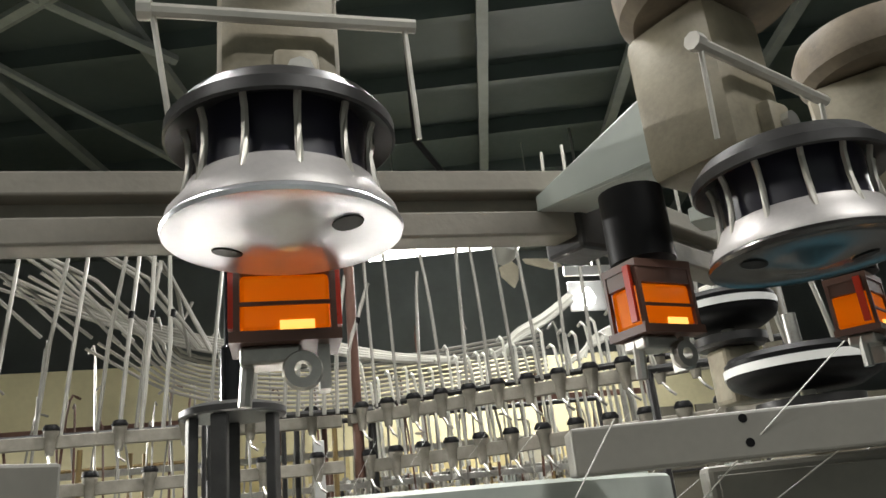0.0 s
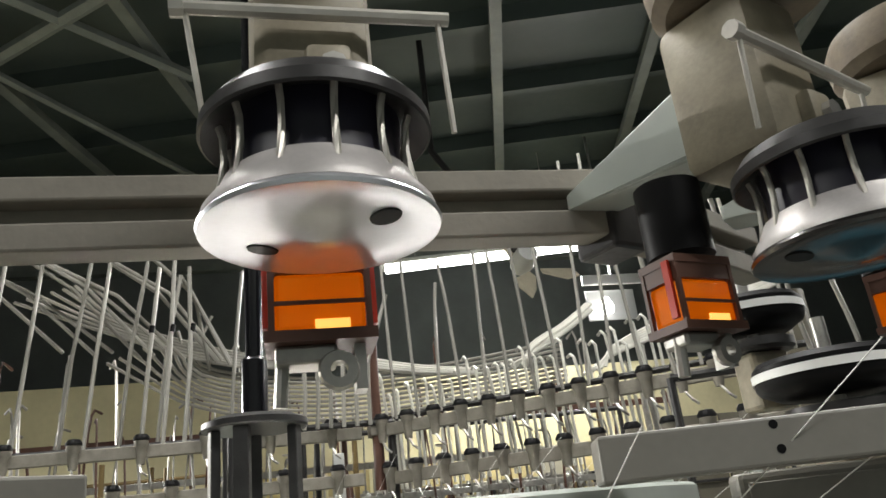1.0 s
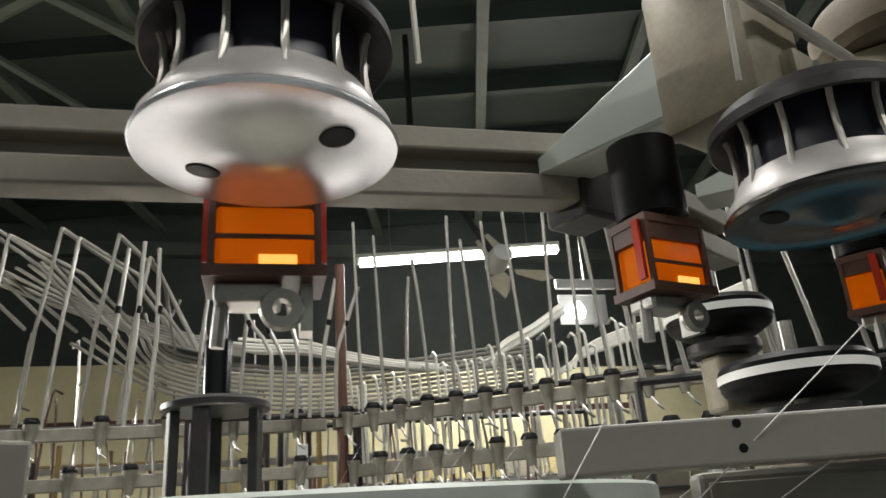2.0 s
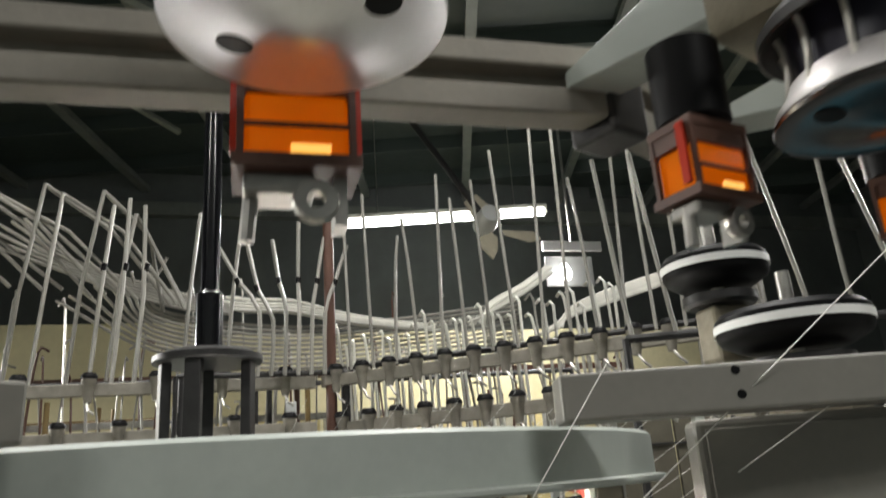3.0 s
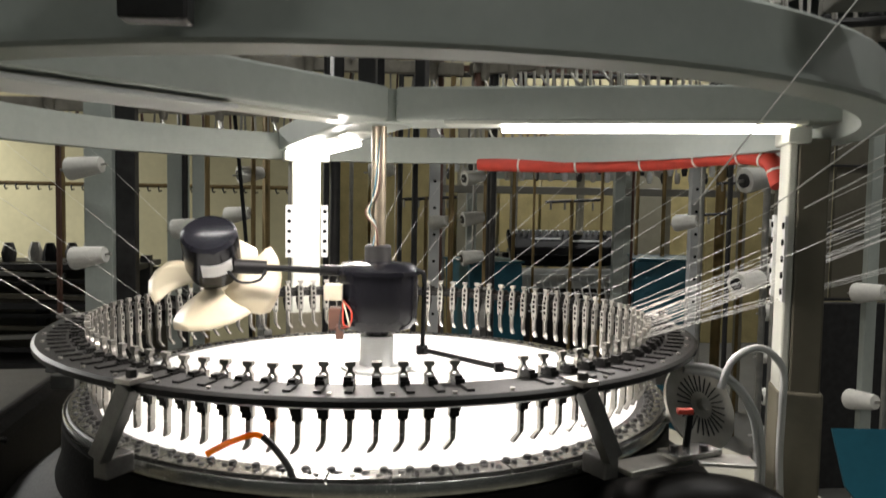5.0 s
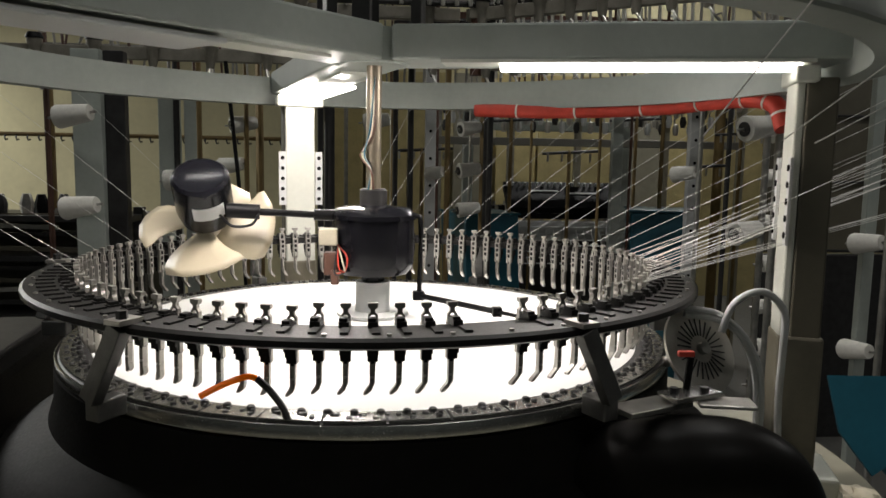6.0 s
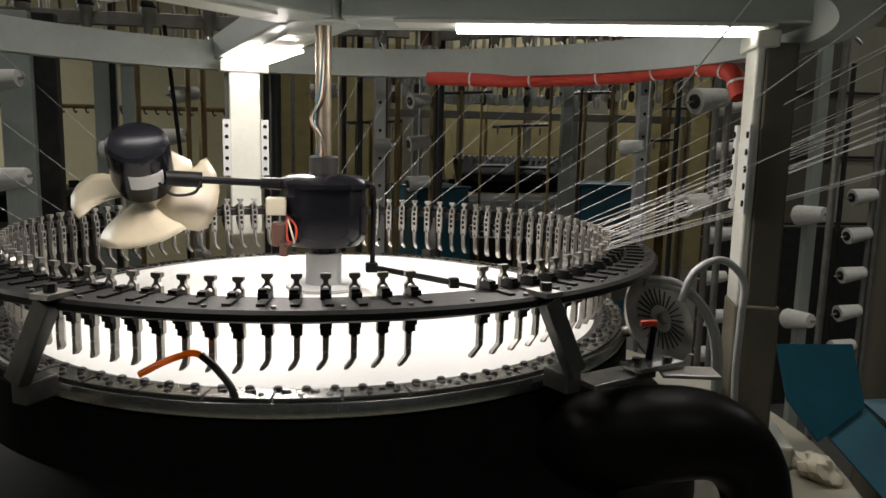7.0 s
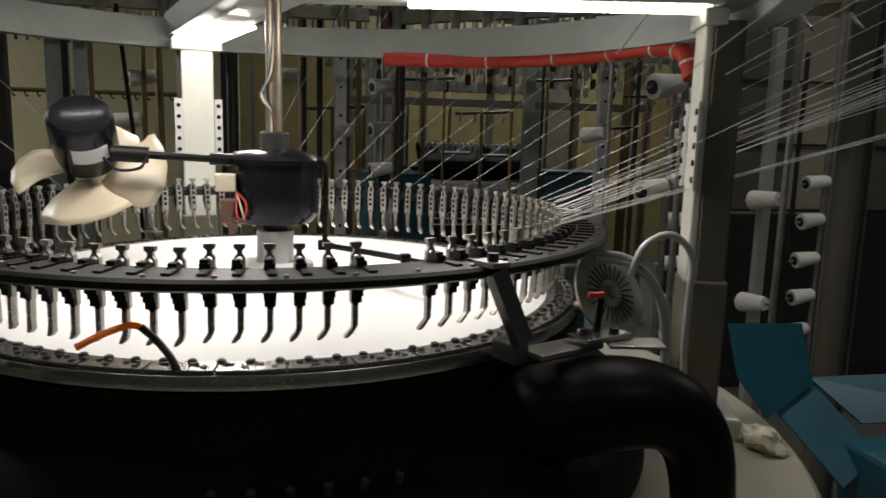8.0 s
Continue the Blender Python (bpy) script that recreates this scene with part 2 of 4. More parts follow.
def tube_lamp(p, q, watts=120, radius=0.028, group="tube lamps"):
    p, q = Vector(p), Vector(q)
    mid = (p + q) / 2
    th = thing("tube_lamp", Matrix.Translation(mid), "lit white fluorescent tube lamp on a slim batten, most added unseen", "lamp", group)
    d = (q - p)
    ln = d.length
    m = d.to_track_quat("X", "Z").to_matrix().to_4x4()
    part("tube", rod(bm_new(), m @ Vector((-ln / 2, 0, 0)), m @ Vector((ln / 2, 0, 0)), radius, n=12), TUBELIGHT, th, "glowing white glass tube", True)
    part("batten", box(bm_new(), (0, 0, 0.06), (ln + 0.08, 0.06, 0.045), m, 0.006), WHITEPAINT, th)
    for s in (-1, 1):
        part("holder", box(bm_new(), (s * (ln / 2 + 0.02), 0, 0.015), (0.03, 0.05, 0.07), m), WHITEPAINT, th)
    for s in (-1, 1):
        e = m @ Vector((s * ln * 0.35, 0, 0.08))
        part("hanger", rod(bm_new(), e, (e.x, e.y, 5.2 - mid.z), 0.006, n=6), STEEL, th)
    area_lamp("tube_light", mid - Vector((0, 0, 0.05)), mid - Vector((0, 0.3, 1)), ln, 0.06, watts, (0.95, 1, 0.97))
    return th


# ---- the knitting machine ----
LEGS = (-14.0, 106.0, 226.0)
STEP = 3.75
RF = 0.41


def knitting_machine():
    km = thing("knitting_machine", Matrix(), "grey circular knitting machine with black ring and lit white dial", "machine")
    # upper rim: band, bottom flange, inner lip
    bm = bm_new()
    lathe(bm, [(0.655, 1.497), (0.694, 1.497), (0.697, 1.500), (0.697, 1.504), (0.684, 1.506), (0.684, 1.554), (0.680, 1.558), (0.655, 1.558), (0.655, 1.497)], 128)
    part("rim", bm, GREY, km, "grey painted round top frame", True)
    part("hub", lathe(bm_new(), [(0.0, 1.5165), (0.050, 1.5165), (0.052, 1.519), (0.052, 1.566), (0.050, 1.568), (0.0, 1.568)], 32), GREY, km, smooth=True)
    for a in LEGS:
        bm = box(bm_new(), (0.349, 0, 1.544), (0.622, 0.11, 0.05), rot(a), 0.004)
        part("arm", bm, GREY, km)
        # leg, its cap, casing and foot
        lm = rot(a) @ Matrix.Translation((0.602, 0, 0)) @ rot(-5 if a == LEGS[0] else 0) @ Matrix.Translation((-0.602, 0, 0))
        leg = part("leg", box(bm_new(), (0.602, 0, 1.223), (0.012, 0.066, 0.566), lm, 0.003), WHITEPAINT, km, "cream painted steel column")
        part("cap", box(bm_new(), (0.606, 0, 1.501), (0.030, 0.104, 0.022), lm, 0.003), WHITEPAINT, leg)
        part("foot", box(bm_new(), (0.63, 0, 0.93), (0.11, 0.105, 0.035), lm, 0.005), WHITEPAINT, leg)
        # Dark olive stands in for shade on the cream column's outer side.
        part("unlit_side", box(bm_new(), (0.629, 0, 1.220), (0.041, 0.070, 0.555), lm, 0.003), OLIVE, leg, "unlit side of the column, coloured dark olive")
        part("casing", box(bm_new(), (0.624, 0, 1.045), (0.060, 0.076, 0.195), lm, 0.004), TANCASE, leg, "dull tan lower casing")
        for s in (-1, 1):
            strip = box(bm_new(), (0.594, s * 0.041, 1.33), (0.004, 0.016, 0.12), lm)
            part("drilled_strip", strip, PORCELAIN, leg)
            for k in range(5):
                z = 1.284 + k * 0.023
                part("strip_hole", rod(bm_new(), lm @ Vector((0.5925, s * 0.041, z)), lm @ Vector((0.590, s * 0.041, z)), 0.0045, n=8), BLACK, leg)
        lit = a != LEGS[2]
        lx = 0.395 if a == LEGS[0] else 0.44
        ln = 0.405 if a == LEGS[0] else 0.29
        # On the back arm a wide glowing plate imitates the brightly lit underside.
        part("led_and_glow_plate", box(bm_new(), (lx, -0.030 if a == LEGS[0] else 0.0, 1.511), (ln, 0.018 if a == LEGS[0] else 0.10, 0.012 if a == LEGS[0] else 0.006), rot(a), 0.002), LED if lit else PORCELAIN, km, "white glowing strip, led on the right arm, lit arm underside at the back" if lit else "unlit white led strip")
        part("led_housing", box(bm_new(), (0.36, -0.030 if a == LEGS[0] else 0.0, 1.5172), (0.50, 0.05, 0.0045), rot(a)), WHITEPAINT, km)
        p = rot(a) @ Vector((0.27, 0, 1.503))
        # Lamp added under every arm, the unlit one too, to brighten the disc.
        area_lamp("led_and_fill_light", p, (p.x * 0.8, p.y * 0.8, 1.13), 0.03, 0.18, 9, (1.0, 0.98, 0.93))
    # base: bed plate, drum, black skirt
    part("bed", lathe(bm_new(), [(0.0, 0.86), (0.74, 0.86), (0.76, 0.87), (0.76, 0.905), (0.75, 0.915), (0.0, 0.915)], 96), BEIGE, km, "grey cast bed plate", True)
    for a in LEGS:
        part("bed_leg", box(bm_new(), (0.62, 0, 0.43), (0.16, 0.2, 0.86), rot(a), 0.01), GREY, km)
    part("skirt", lathe(bm_new(), [(0.3, 0.917), (0.545, 0.917), (0.54, 0.96), (0.52, 0.99), (0.482, 1.015), (0.454, 1.034), (0.446, 1.060), (0.445, 1.100), (0.3, 1.100)], 96), SKIRT, km, "black moulded skirt", True)
    for k in range(6):
        p = polar(0.4825, -96 + 4.0 * k, 1.0165)
        part("rivet", rod(bm_new(), p, p * 1.008 + Vector((0, 0, 0.002)), 0.004, n=8), DULLSTEEL, km)
    # needle cylinder and its bright cover disc
    part("cylinder", lathe(bm_new(), [(0.392, 1.1015), (0.3995, 1.1015), (0.3995, 1.1085), (0.3985, 1.1095), (0.392, 1.1095), (0.392, 1.1015)], 128), STEEL, km, smooth=True)
    part("cover_disc", lathe(bm_new(), [(0.0, 1.124), (0.400, 1.1105), (0.4045, 1.1115), (0.404, 1.1135), (0.385, 1.1235), (0.33, 1.132), (0.2, 1.136), (0.0, 1.137)], 96), FABRIC, km, "bright white round cover sheet", True)
    # centre pole, motor drum, white spindle
    part("pole", rod(bm_new(), (0, 0, 1.325), (0, 0, 1.518), 0.0115, n=20), mat("tarnished_pole", (0.20, 0.17, 0.125), 0.42, 0.6, 30, 0.3, 0.06), km, "tarnished brown steel centre pole", True)
    part("spindle", lathe(bm_new(), [(0.0, 1.138), (0.056, 1.138), (0.056, 1.142), (0.028, 1.144), (0.0265, 1.148), (0.0265, 1.19), (0.0, 1.19)], 40), PORCELAIN, km, "white enamel spindle on a round base", True)
    drum = part("motor_drum", lathe(bm_new(), [(0.0, 1.189), (0.018, 1.19), (0.018, 1.197), (0.053, 1.203), (0.061, 1.213), (0.063, 1.22), (0.063, 1.286), (0.067, 1.287), (0.067, 1.294), (0.055, 1.304), (0.020, 1.308), (0.0, 1.309)], 48), BLACKMOTOR, km, "glossy black motor drum", True)
    part("collar", lathe(bm_new(), [(0.0, 1.308), (0.021, 1.308), (0.021, 1.33), (0.018, 1.333), (0.0, 1.333)], 28), DARK, drum, smooth=True)
    bm = box(bm_new(), (-0.066, -0.035, 1.262), (0.028, 0.03, 0.024), None, 0.002)
    part("junction_box", bm, CREAM, drum, "white plastic junction box")
    bm = bm_new()
    box(bm, (-0.063, -0.035, 1.222), (0.02, 0.026, 0.034), None, 0.003)
    box(bm, (-0.056, -0.048, 1.203), (0.012, 0.012, 0.022), None, 0.002)
    part("terminal", bm, BROWN, drum, "dark red terminal block")
    for j in range(4):
        bm = bm_new()
        sweep(bm, smooth_path([(-0.052, -0.04, 1.25), (-0.038 - 0.006 * j, -0.064, 1.235 - 0.008 * j), (-0.042, -0.060, 1.212), (-0.058, -0.050, 1.21)]), 0.0014, 6)
        part("wire", bm, (REDAMBER, CREAM, RED, DARK)[j], drum)
    for j in range(3):
        bm = bm_new()
        sweep(bm, smooth_path([(-0.008 + 0.004 * j, -0.022, 1.332), (-0.004, -0.018 - 0.004 * j, 1.36), (-0.014 - 0.003 * j, -0.014, 1.385), (-0.006 + 0.003 * j, -0.013, 1.42), (0.002, -0.012, 1.5)]), 0.0014, 6)
        part("pole_wire", bm, (TEAL, CREAM, BROWN)[j], km)
    # scraper arm of the drum
    bm = bm_new()
    sweep(bm, smooth_path([(0.052, -0.02, 1.294), (0.066, -0.024, 1.293), (0.072, -0.025, 1.28), (0.071, -0.025, 1.19), (0.071, -0.025, 1.174)], 5), 0.0038, 8)
    box(bm, (0.070, -0.024, 1.171), (0.018, 0.016, 0.014), None, 0.002)
    part("down_pipe", bm, BLACK, drum)
    bm = bm_new()
    rod(bm, (0.075, -0.03, 1.171), (0.165, -0.17, 1.176), 0.0042, n=10)
    rod(bm, (0.165, -0.17, 1.176), (0.20, -0.225, 1.178), 0.0028, n=8)
    box(bm, (0.167, -0.172, 1.176), (0.012, 0.014, 0.012))
    part("blow_pipe", bm, BLACK, drum)
    # tripod and column above the hub
    bm = lathe(bm_new(), [(0.0, 1.722), (0.085, 1.722), (0.088, 1.725), (0.088, 1.734), (0.07, 1.742), (0.03, 1.748), (0.0, 1.748)], 40)
    tri = part("top_plate", bm, DARK, km, "dark iron round top plate", True)
    for a in (198, 255, 340, 95):
        part("strut", box(bm_new(), (0.068, 0, 1.643), (0.016, 0.026, 0.158), rot(a), 0.002), DARK, tri)
    bm = lathe(bm_new(), [(0.0, 1.748), (0.0225, 1.748), (0.0225, 1.84), (0.019, 1.845), (0.0155, 1.845), (0.0155, 2.9), (0.0, 2.9)], 28)
    part("column", bm, BLACKGLOSS, tri, "glossy black column", True)
    # radial outrigger arms with bolt holes
    for p, q in (((0.345, -0.620), (1.0, -0.80)), ((-0.10, -0.69), (-0.55, -1.02))):
        p, q = Vector((*p, 1.5775)), Vector((*q, 1.5775))
        d = q - p
        m = Matrix.Translation((p + q) / 2) @ rot(math.degrees(math.atan2(d.y, d.x)))
        bm = box(bm_new(), (0, 0, 0), (d.length, 0.06, 0.043), m, 0.003)
        ot = part("outrigger", bm, MIDGREY, km, "grey box-section outrigger")
        if p.x > 0:
            for x, dz in ((-0.180, 0.0145), (-0.178, -0.0075)):
                part("bolt_hole", rod(bm_new(), m @ Vector((x, -0.0306, dz)), m @ Vector((x, -0.02, dz)), 0.0042, n=14), BLACK, ot, "dark bolt hole")
    part("dark_block", box(bm_new(), (-0.133, -0.712, 1.53), (0.040, 0.02, 0.055), None, 0.002), DARK, km, "dark block below the left outrigger")
    return km


def mesh_of(name, bm, *materials):
    mesh = bpy.data.meshes.new(name)
    bmesh.ops.recalc_face_normals(bm, faces=bm.faces)
    bm.to_mesh(mesh)
    bm.free()
    for m in materials:
        mesh.materials.append(m)
    return mesh


def extrude_outline(bm, outline, x0, x1):
    """A flat outline in y and z, given depth along x."""
    a = [bm.verts.new((x0, y, z)) for y, z in outline]
    b = [bm.verts.new((x1, y, z)) for y, z in outline]
    bm.faces.new(a)
    bm.faces.new(b[::-1])
    n = len(outline)
    for k in range(n):
        bm.faces.new((a[k], b[k], b[(k + 1) % n], a[(k + 1) % n]))
    return bm


def feeder_ring():
    """Black ring with its yarn fingers; each finger has a forked head and a clamp pad."""
    th = thing("feeder_ring", Matrix(), "black steel feeder ring carrying rows of yarn fingers", "ring")
    part("ring_plate", lathe(bm_new(), [(0.422, 1.202), (0.474, 1.202), (0.479, 1.205), (0.479, 1.211), (0.475, 1.214), (0.422, 1.214), (0.422, 1.202)], 144), RINGBLACK, th, smooth=True)
    for a, lean in ((-63.5, 24), (-121.0, -24), (178.0, 20), (120.0, 0), (62.0, 0), (4.0, -20)):
        bm = bm_new()
        m = rot(a)
        box(bm, (0, 0, 0), (0.014, 0.020, 0.084), m @ Matrix.Translation((0.484, 0.017 * lean / 24, 1.172)) @ pose(0, 0, 0, lean, -6, 0), 0.001)
        br = part("ring_bracket", bm, DULLSTEEL, th, "bare steel ring bracket")
        part("top_clip", box(bm_new(), (0.474, 0, 1.2165), (0.03, 0.022, 0.005), m), STEEL, br)
        part("bracket_foot", box(bm_new(), (0.468, 0.036 * lean / 24, 1.121), (0.036, 0.020, 0.022), m, 0.002), DULLSTEEL, br)
        part("bolt", rod(bm_new(), m @ Vector((0.476, 0, 1.219)), m @ Vector((0.476, 0, 1.227)), 0.006, n=6), DARK, br)
    stud = mesh_of("stud", rod(bm_new(), (0.466, 0, 1.2138), (0.466, 0, 1.2162), 0.0026, n=8), STEEL)
    for i in range(48):
        ob = part("stud", None, None, th, mesh=stud)
        ob.matrix_basis = rot(i * 7.5 + 1.9)
    oiled = mat("oiled_steel", (0.38, 0.365, 0.335), 0.36, 0.75, 60, 0.2, 0.03, island=0.3)
    shank = bm_new()
    extrude_outline(shank, [(-0.0052, 0.014), (0.0052, 0.014), (0.0052, -0.024), (0.0028, -0.026), (0.0024, -0.0475), (-0.0012, -0.0560), (-0.0058, -0.0605), (-0.0092, -0.0608), (-0.0090, -0.0585), (-0.0030, -0.0490), (-0.0030, -0.026), (-0.0052, -0.024)], -0.001, 0.0045)
    plain = len(shank.faces)
    for x1, half, z0 in ((0.0135, 0.0064, -0.0105), (0.0105, 0.0058, -0.0165), (0.0075, 0.0052, -0.0235)):
        box(shank, (0.004 + x1 / 2, 0.0, (0.001 + z0) / 2), (x1 - 0.006, 2 * half, 0.001 - z0))
    solid = len(shank.faces)
    for z in (0.0085, -0.001, -0.0105):
        box(shank, (0.0017, 0.0, z), (0.0060, 0.0052, 0.0062))
    box(shank, (0.0017, 0.0, -0.0245), (0.0060, 0.0036, 0.0050))
    shank.faces.ensure_lookup_table()
    # Outer blocks are coloured black for the backlit outside of the near fingers.
    for k, f in enumerate(shank.faces):
        f.material_index = 0 if k < plain else 2 if k < solid else 1
    for v in shank.verts:
        if v.co.z < -0.05:
            v.co.x -= 0.004
    shank = mesh_of("yarn_finger", shank, oiled, BLACK, RINGBLACK)
    head = bm_new()
    for side in (-1, 1):
        extrude_outline(head, [(side * y, z) for y, z in ((0.0052, 0.014), (0.0028, 0.014), (0.0027, 0.0222), (0.0010, 0.0240), (0.0018, 0.0268), (0.0050, 0.0228))], 0.001, 0.006)
    extrude_outline(head, [(-0.0023, 0.0238), (0.0023, 0.0238), (0.0025, 0.031), (-0.0025, 0.031)], 0.0012, 0.0058)
    head = mesh_of("head", head, oiled)
    pad = mesh_of("clamp_pad", box(bm_new(), (0.040, 0.003, 0.0150), (0.022, 0.008, 0.0025)), RINGBLACK)
    arm = mesh_of("clamp_arm", box(box(bm_new(), (0.014, 0, 0.0172), (0.022, 0.0100, 0.006)), (0.018, -0.001, 0.0215), (0.010, 0.0080, 0.004)), RINGBLACK)
    cap = mesh_of("head_cap", extrude_outline(bm_new(), [(-0.0030, 0.030), (0.0030, 0.030), (0.0052, 0.0316), (0.0052, 0.0355), (-0.0052, 0.0355), (-0.0052, 0.0316)], 0.0005, 0.0066), oiled)
    # White plug imitates bright light showing through the finger's hole.
    eyelet_glint = mesh_of("eyelet", rod(bm_new(), (-0.0015, -0.0004, -0.041), (0.0052, -0.0004, -0.041), 0.0014, n=8), FABRIC)
    for i in range(96):
        k = i - 48
        if k in (-1, -2):
            continue
        ob = part("yarn_finger", None, None, th, mesh=shank)
        low = -0.004 if 6 <= k <= 20 else 0.0
        ob.matrix_basis = rot(-90 - STEP * (k - 3)) @ pose(RF, 0, 1.2 + low)
        part("head", None, None, ob, mesh=head)
        part("head_cap", None, None, ob, mesh=cap)
        part("clamp_arm", None, None, ob, mesh=arm)
        p = part("clamp_pad", None, None, ob, mesh=pad)
        p.matrix_basis = pose(0, 0, -low)
        part("eyelet", None, None, ob, mesh=eyelet_glint)
    return th


def cam_ring():
    th = thing("cam_ring", Matrix.Translation((0, 0, 0.011)), "polished steel cam ring with bolted segment plates", "ring")
    part("ring_body", lathe(bm_new(), [(0.40, 1.09), (0.438, 1.09), (0.441, 1.093), (0.441, 1.104), (0.438, 1.107), (0.40, 1.107)], 128), DARK, th, smooth=True)
    part("rim_band", lathe(bm_new(), [(0.4415, 1.0925), (0.4435, 1.0925), (0.4440, 1.094), (0.4440, 1.1055), (0.4430, 1.107), (0.4415, 1.107), (0.4415, 1.0925)], 144), BRUSH, th, "polished steel outer band", True)
    plate = mesh_of("cam_plate", ring_bm(bm_new(), 0.4105, 0.4375, 1.1072, 1.1105, 4, -4.1, 4.1), BRUSH)
    screw = mesh_of("screw", rod(bm_new(), (0, 0, 1.1103), (0, 0, 1.1120), 0.0036, 0.0030, n=10), DARK)
    for i in range(42):
        ob = part("cam_plate", None, None, th, mesh=plate)
        ob.matrix_basis = rot(i * 360 / 42 + 2.0)
        for r, a in ((0.420, -2.6), (0.420, 1.1), (0.4295, -0.8), (0.4285, 2.8)):
            sc = part("screw", None, None, ob, mesh=screw)
            sc.matrix_basis = Matrix.Translation(polar(r, a))
    lug = mesh_of("guide_lug", lathe(bm_new(), [(0.0, 1.1142), (0.0022, 1.1142), (0.0040, 1.1134), (0.0046, 1.1118), (0.0046, 1.1104), (0.0, 1.1104)], 10, Matrix.Translation((0.4135, 0, 0))), DARK)
    pin = mesh_of("pin", rod(bm_new(), (0.4215, 0.0065, 1.1104), (0.4215, 0.0065, 1.1128), 0.0022, n=6), DARK)
    for i in range(96):
        ob = part("guide_lug", None, None, th, mesh=lug)
        ob.matrix_basis = rot(-90 - STEP * (i - 3) + 1.2)
        part("pin", None, None, ob, mesh=pin)
    return th


def lint_fan():
    """Fan on its swing arm beside the motor drum."""
    th = thing("lint_fan", Matrix.Translation((-0.2485, -0.03, 1.322)), "black fan motor with cream plastic blades on an arm", "fan")
    ax = Vector((0.03, -0.66, 0.75)).normalized()
    m = ax.to_track_quat("Z", "Y").to_matrix().to_4x4()
    motor = part("motor", lathe(bm_new(), [(0.0, -0.052), (0.028, -0.052), (0.037, -0.044), (0.0415, -0.024), (0.0415, 0.026), (0.0405, 0.034), (0.036, 0.0385), (0.034, 0.0375), (0.0, 0.0375)], 36, m), BLACKMOTOR, th, "glossy black motor", True)
    v = m.inverted() @ Vector((0.15, -0.62, -0.75))
    bm = lathe(bm_new(), [(0.0418, -0.014), (0.0422, -0.013), (0.0422, 0.009), (0.0418, 0.010)], 10, m @ rot(math.degrees(math.atan2(v.y, v.x))), -20, 44)
    part("label", bm, FABRIC, motor, "white maker's plate")
    hubm = m @ Matrix.Translation((0, 0, -0.066))
    part("shaft", rod(bm_new(), m @ Vector((0, 0, -0.03)), m @ Vector((0, 0, -0.074)), 0.008, n=12), STEEL, th)
    part("hub", lathe(bm_new(), [(0.0, -0.012), (0.02, -0.012), (0.022, 0.0), (0.022, 0.010), (0.0, 0.010)], 24, hubm), CREAM, th, smooth=True)
    for i in range(4):
        bm = bm_new()
        rows = []
        for j in range(9):
            u = j / 8
            r = 0.018 + 0.082 * u
            w = 0.024 + 0.112 * u ** 0.9 if u < 0.95 else 0.124
            sweepb = 0.30 * u * u
            tw = 0.44 - 0.2 * u
            row = []
            for k in range(5):
                v = (k / 4 - 0.5)
                a = sweepb + v * w / r * math.cos(tw) * 1.0
                row.append(bm.verts.new(hubm @ rot(i * 90 + 76) @ Vector((r * math.cos(a), r * math.sin(a), v * w * math.sin(tw) + 0.0016 * (1 - 4 * v * v)))))
            rows.append(row)
        for a, b in zip(rows, rows[1:]):
            for k in range(4):
                bm.faces.new((a[k], a[k + 1], b[k + 1], b[k]))
        ob = part("blade", bm, BLADE, th, "cream plastic blade", True)
        sol = ob.modifiers.new("thickness", "SOLIDIFY")
        sol.thickness = 0.002
    bm = bm_new()
    rod(bm, (0.040, -0.01, -0.022), (0.188, 0.012, -0.030), 0.0052, n=12)
    rod(bm, (0.035, -0.01, -0.022), (0.082, -0.004, -0.0245), 0.011, n=14)
    rod(bm, (0.160, 0.008, -0.0285), (0.2, 0.013, -0.030), 0.0085, n=12)
    part("swing_arm", bm, BLACK, th, smooth=True)
    bm = sweep(bm_new(), smooth_path([(0.03, -0.03, -0.028), (0.05, -0.045, -0.042), (0.075, -0.035, -0.040), (0.082, -0.012, -0.026)]), 0.0022, 6)
    part("cable", bm, BLACK, th)
    return th


def yarn_feeder(m, lamp_at=(0.0, 0.037, 0.0), lamp_turn=0.0, lamp_size=1.0, dish_metal=CHROME):
    """Positive feeder: caged wheel, polished dish, housing, amber lamp box; local y points to the machine."""
    th = thing("yarn_feeder", m, "dusty yarn feeder with caged wheel and amber lamp box", "yarn feeder", "yarn feeders on the ring")
    wheel = part("wheel", lathe(bm_new(), [(0.0, 0.011), (0.0200, 0.011), (0.0197, 0.018), (0.0203, 0.028), (0.0, 0.028)], 32), DARKBLUE, th, "dark blue-black wheel core", True)
    dish = part("dish", lathe(bm_new(), [(0.0, -0.0028), (0.004, -0.0025), (0.012, -0.0005), (0.020, 0.0008), (0.0262, 0.0004), (0.0276, 0.0), (0.0279, 0.001), (0.0270, 0.0022), (0.0, 0.0018)], 64), dish_metal, wheel, "polished metal dish", True)
    part("bell", lathe(bm_new(), [(0.0, 0.0021), (0.0271, 0.0022), (0.0268, 0.0042), (0.0235, 0.0085), (0.0222, 0.0115), (0.019, 0.0125), (0.0, 0.0125)], 64), BELL, wheel, "dull grey cast bell", True)
    for a in (-32, 146):
        c = polar(0.0165, a)
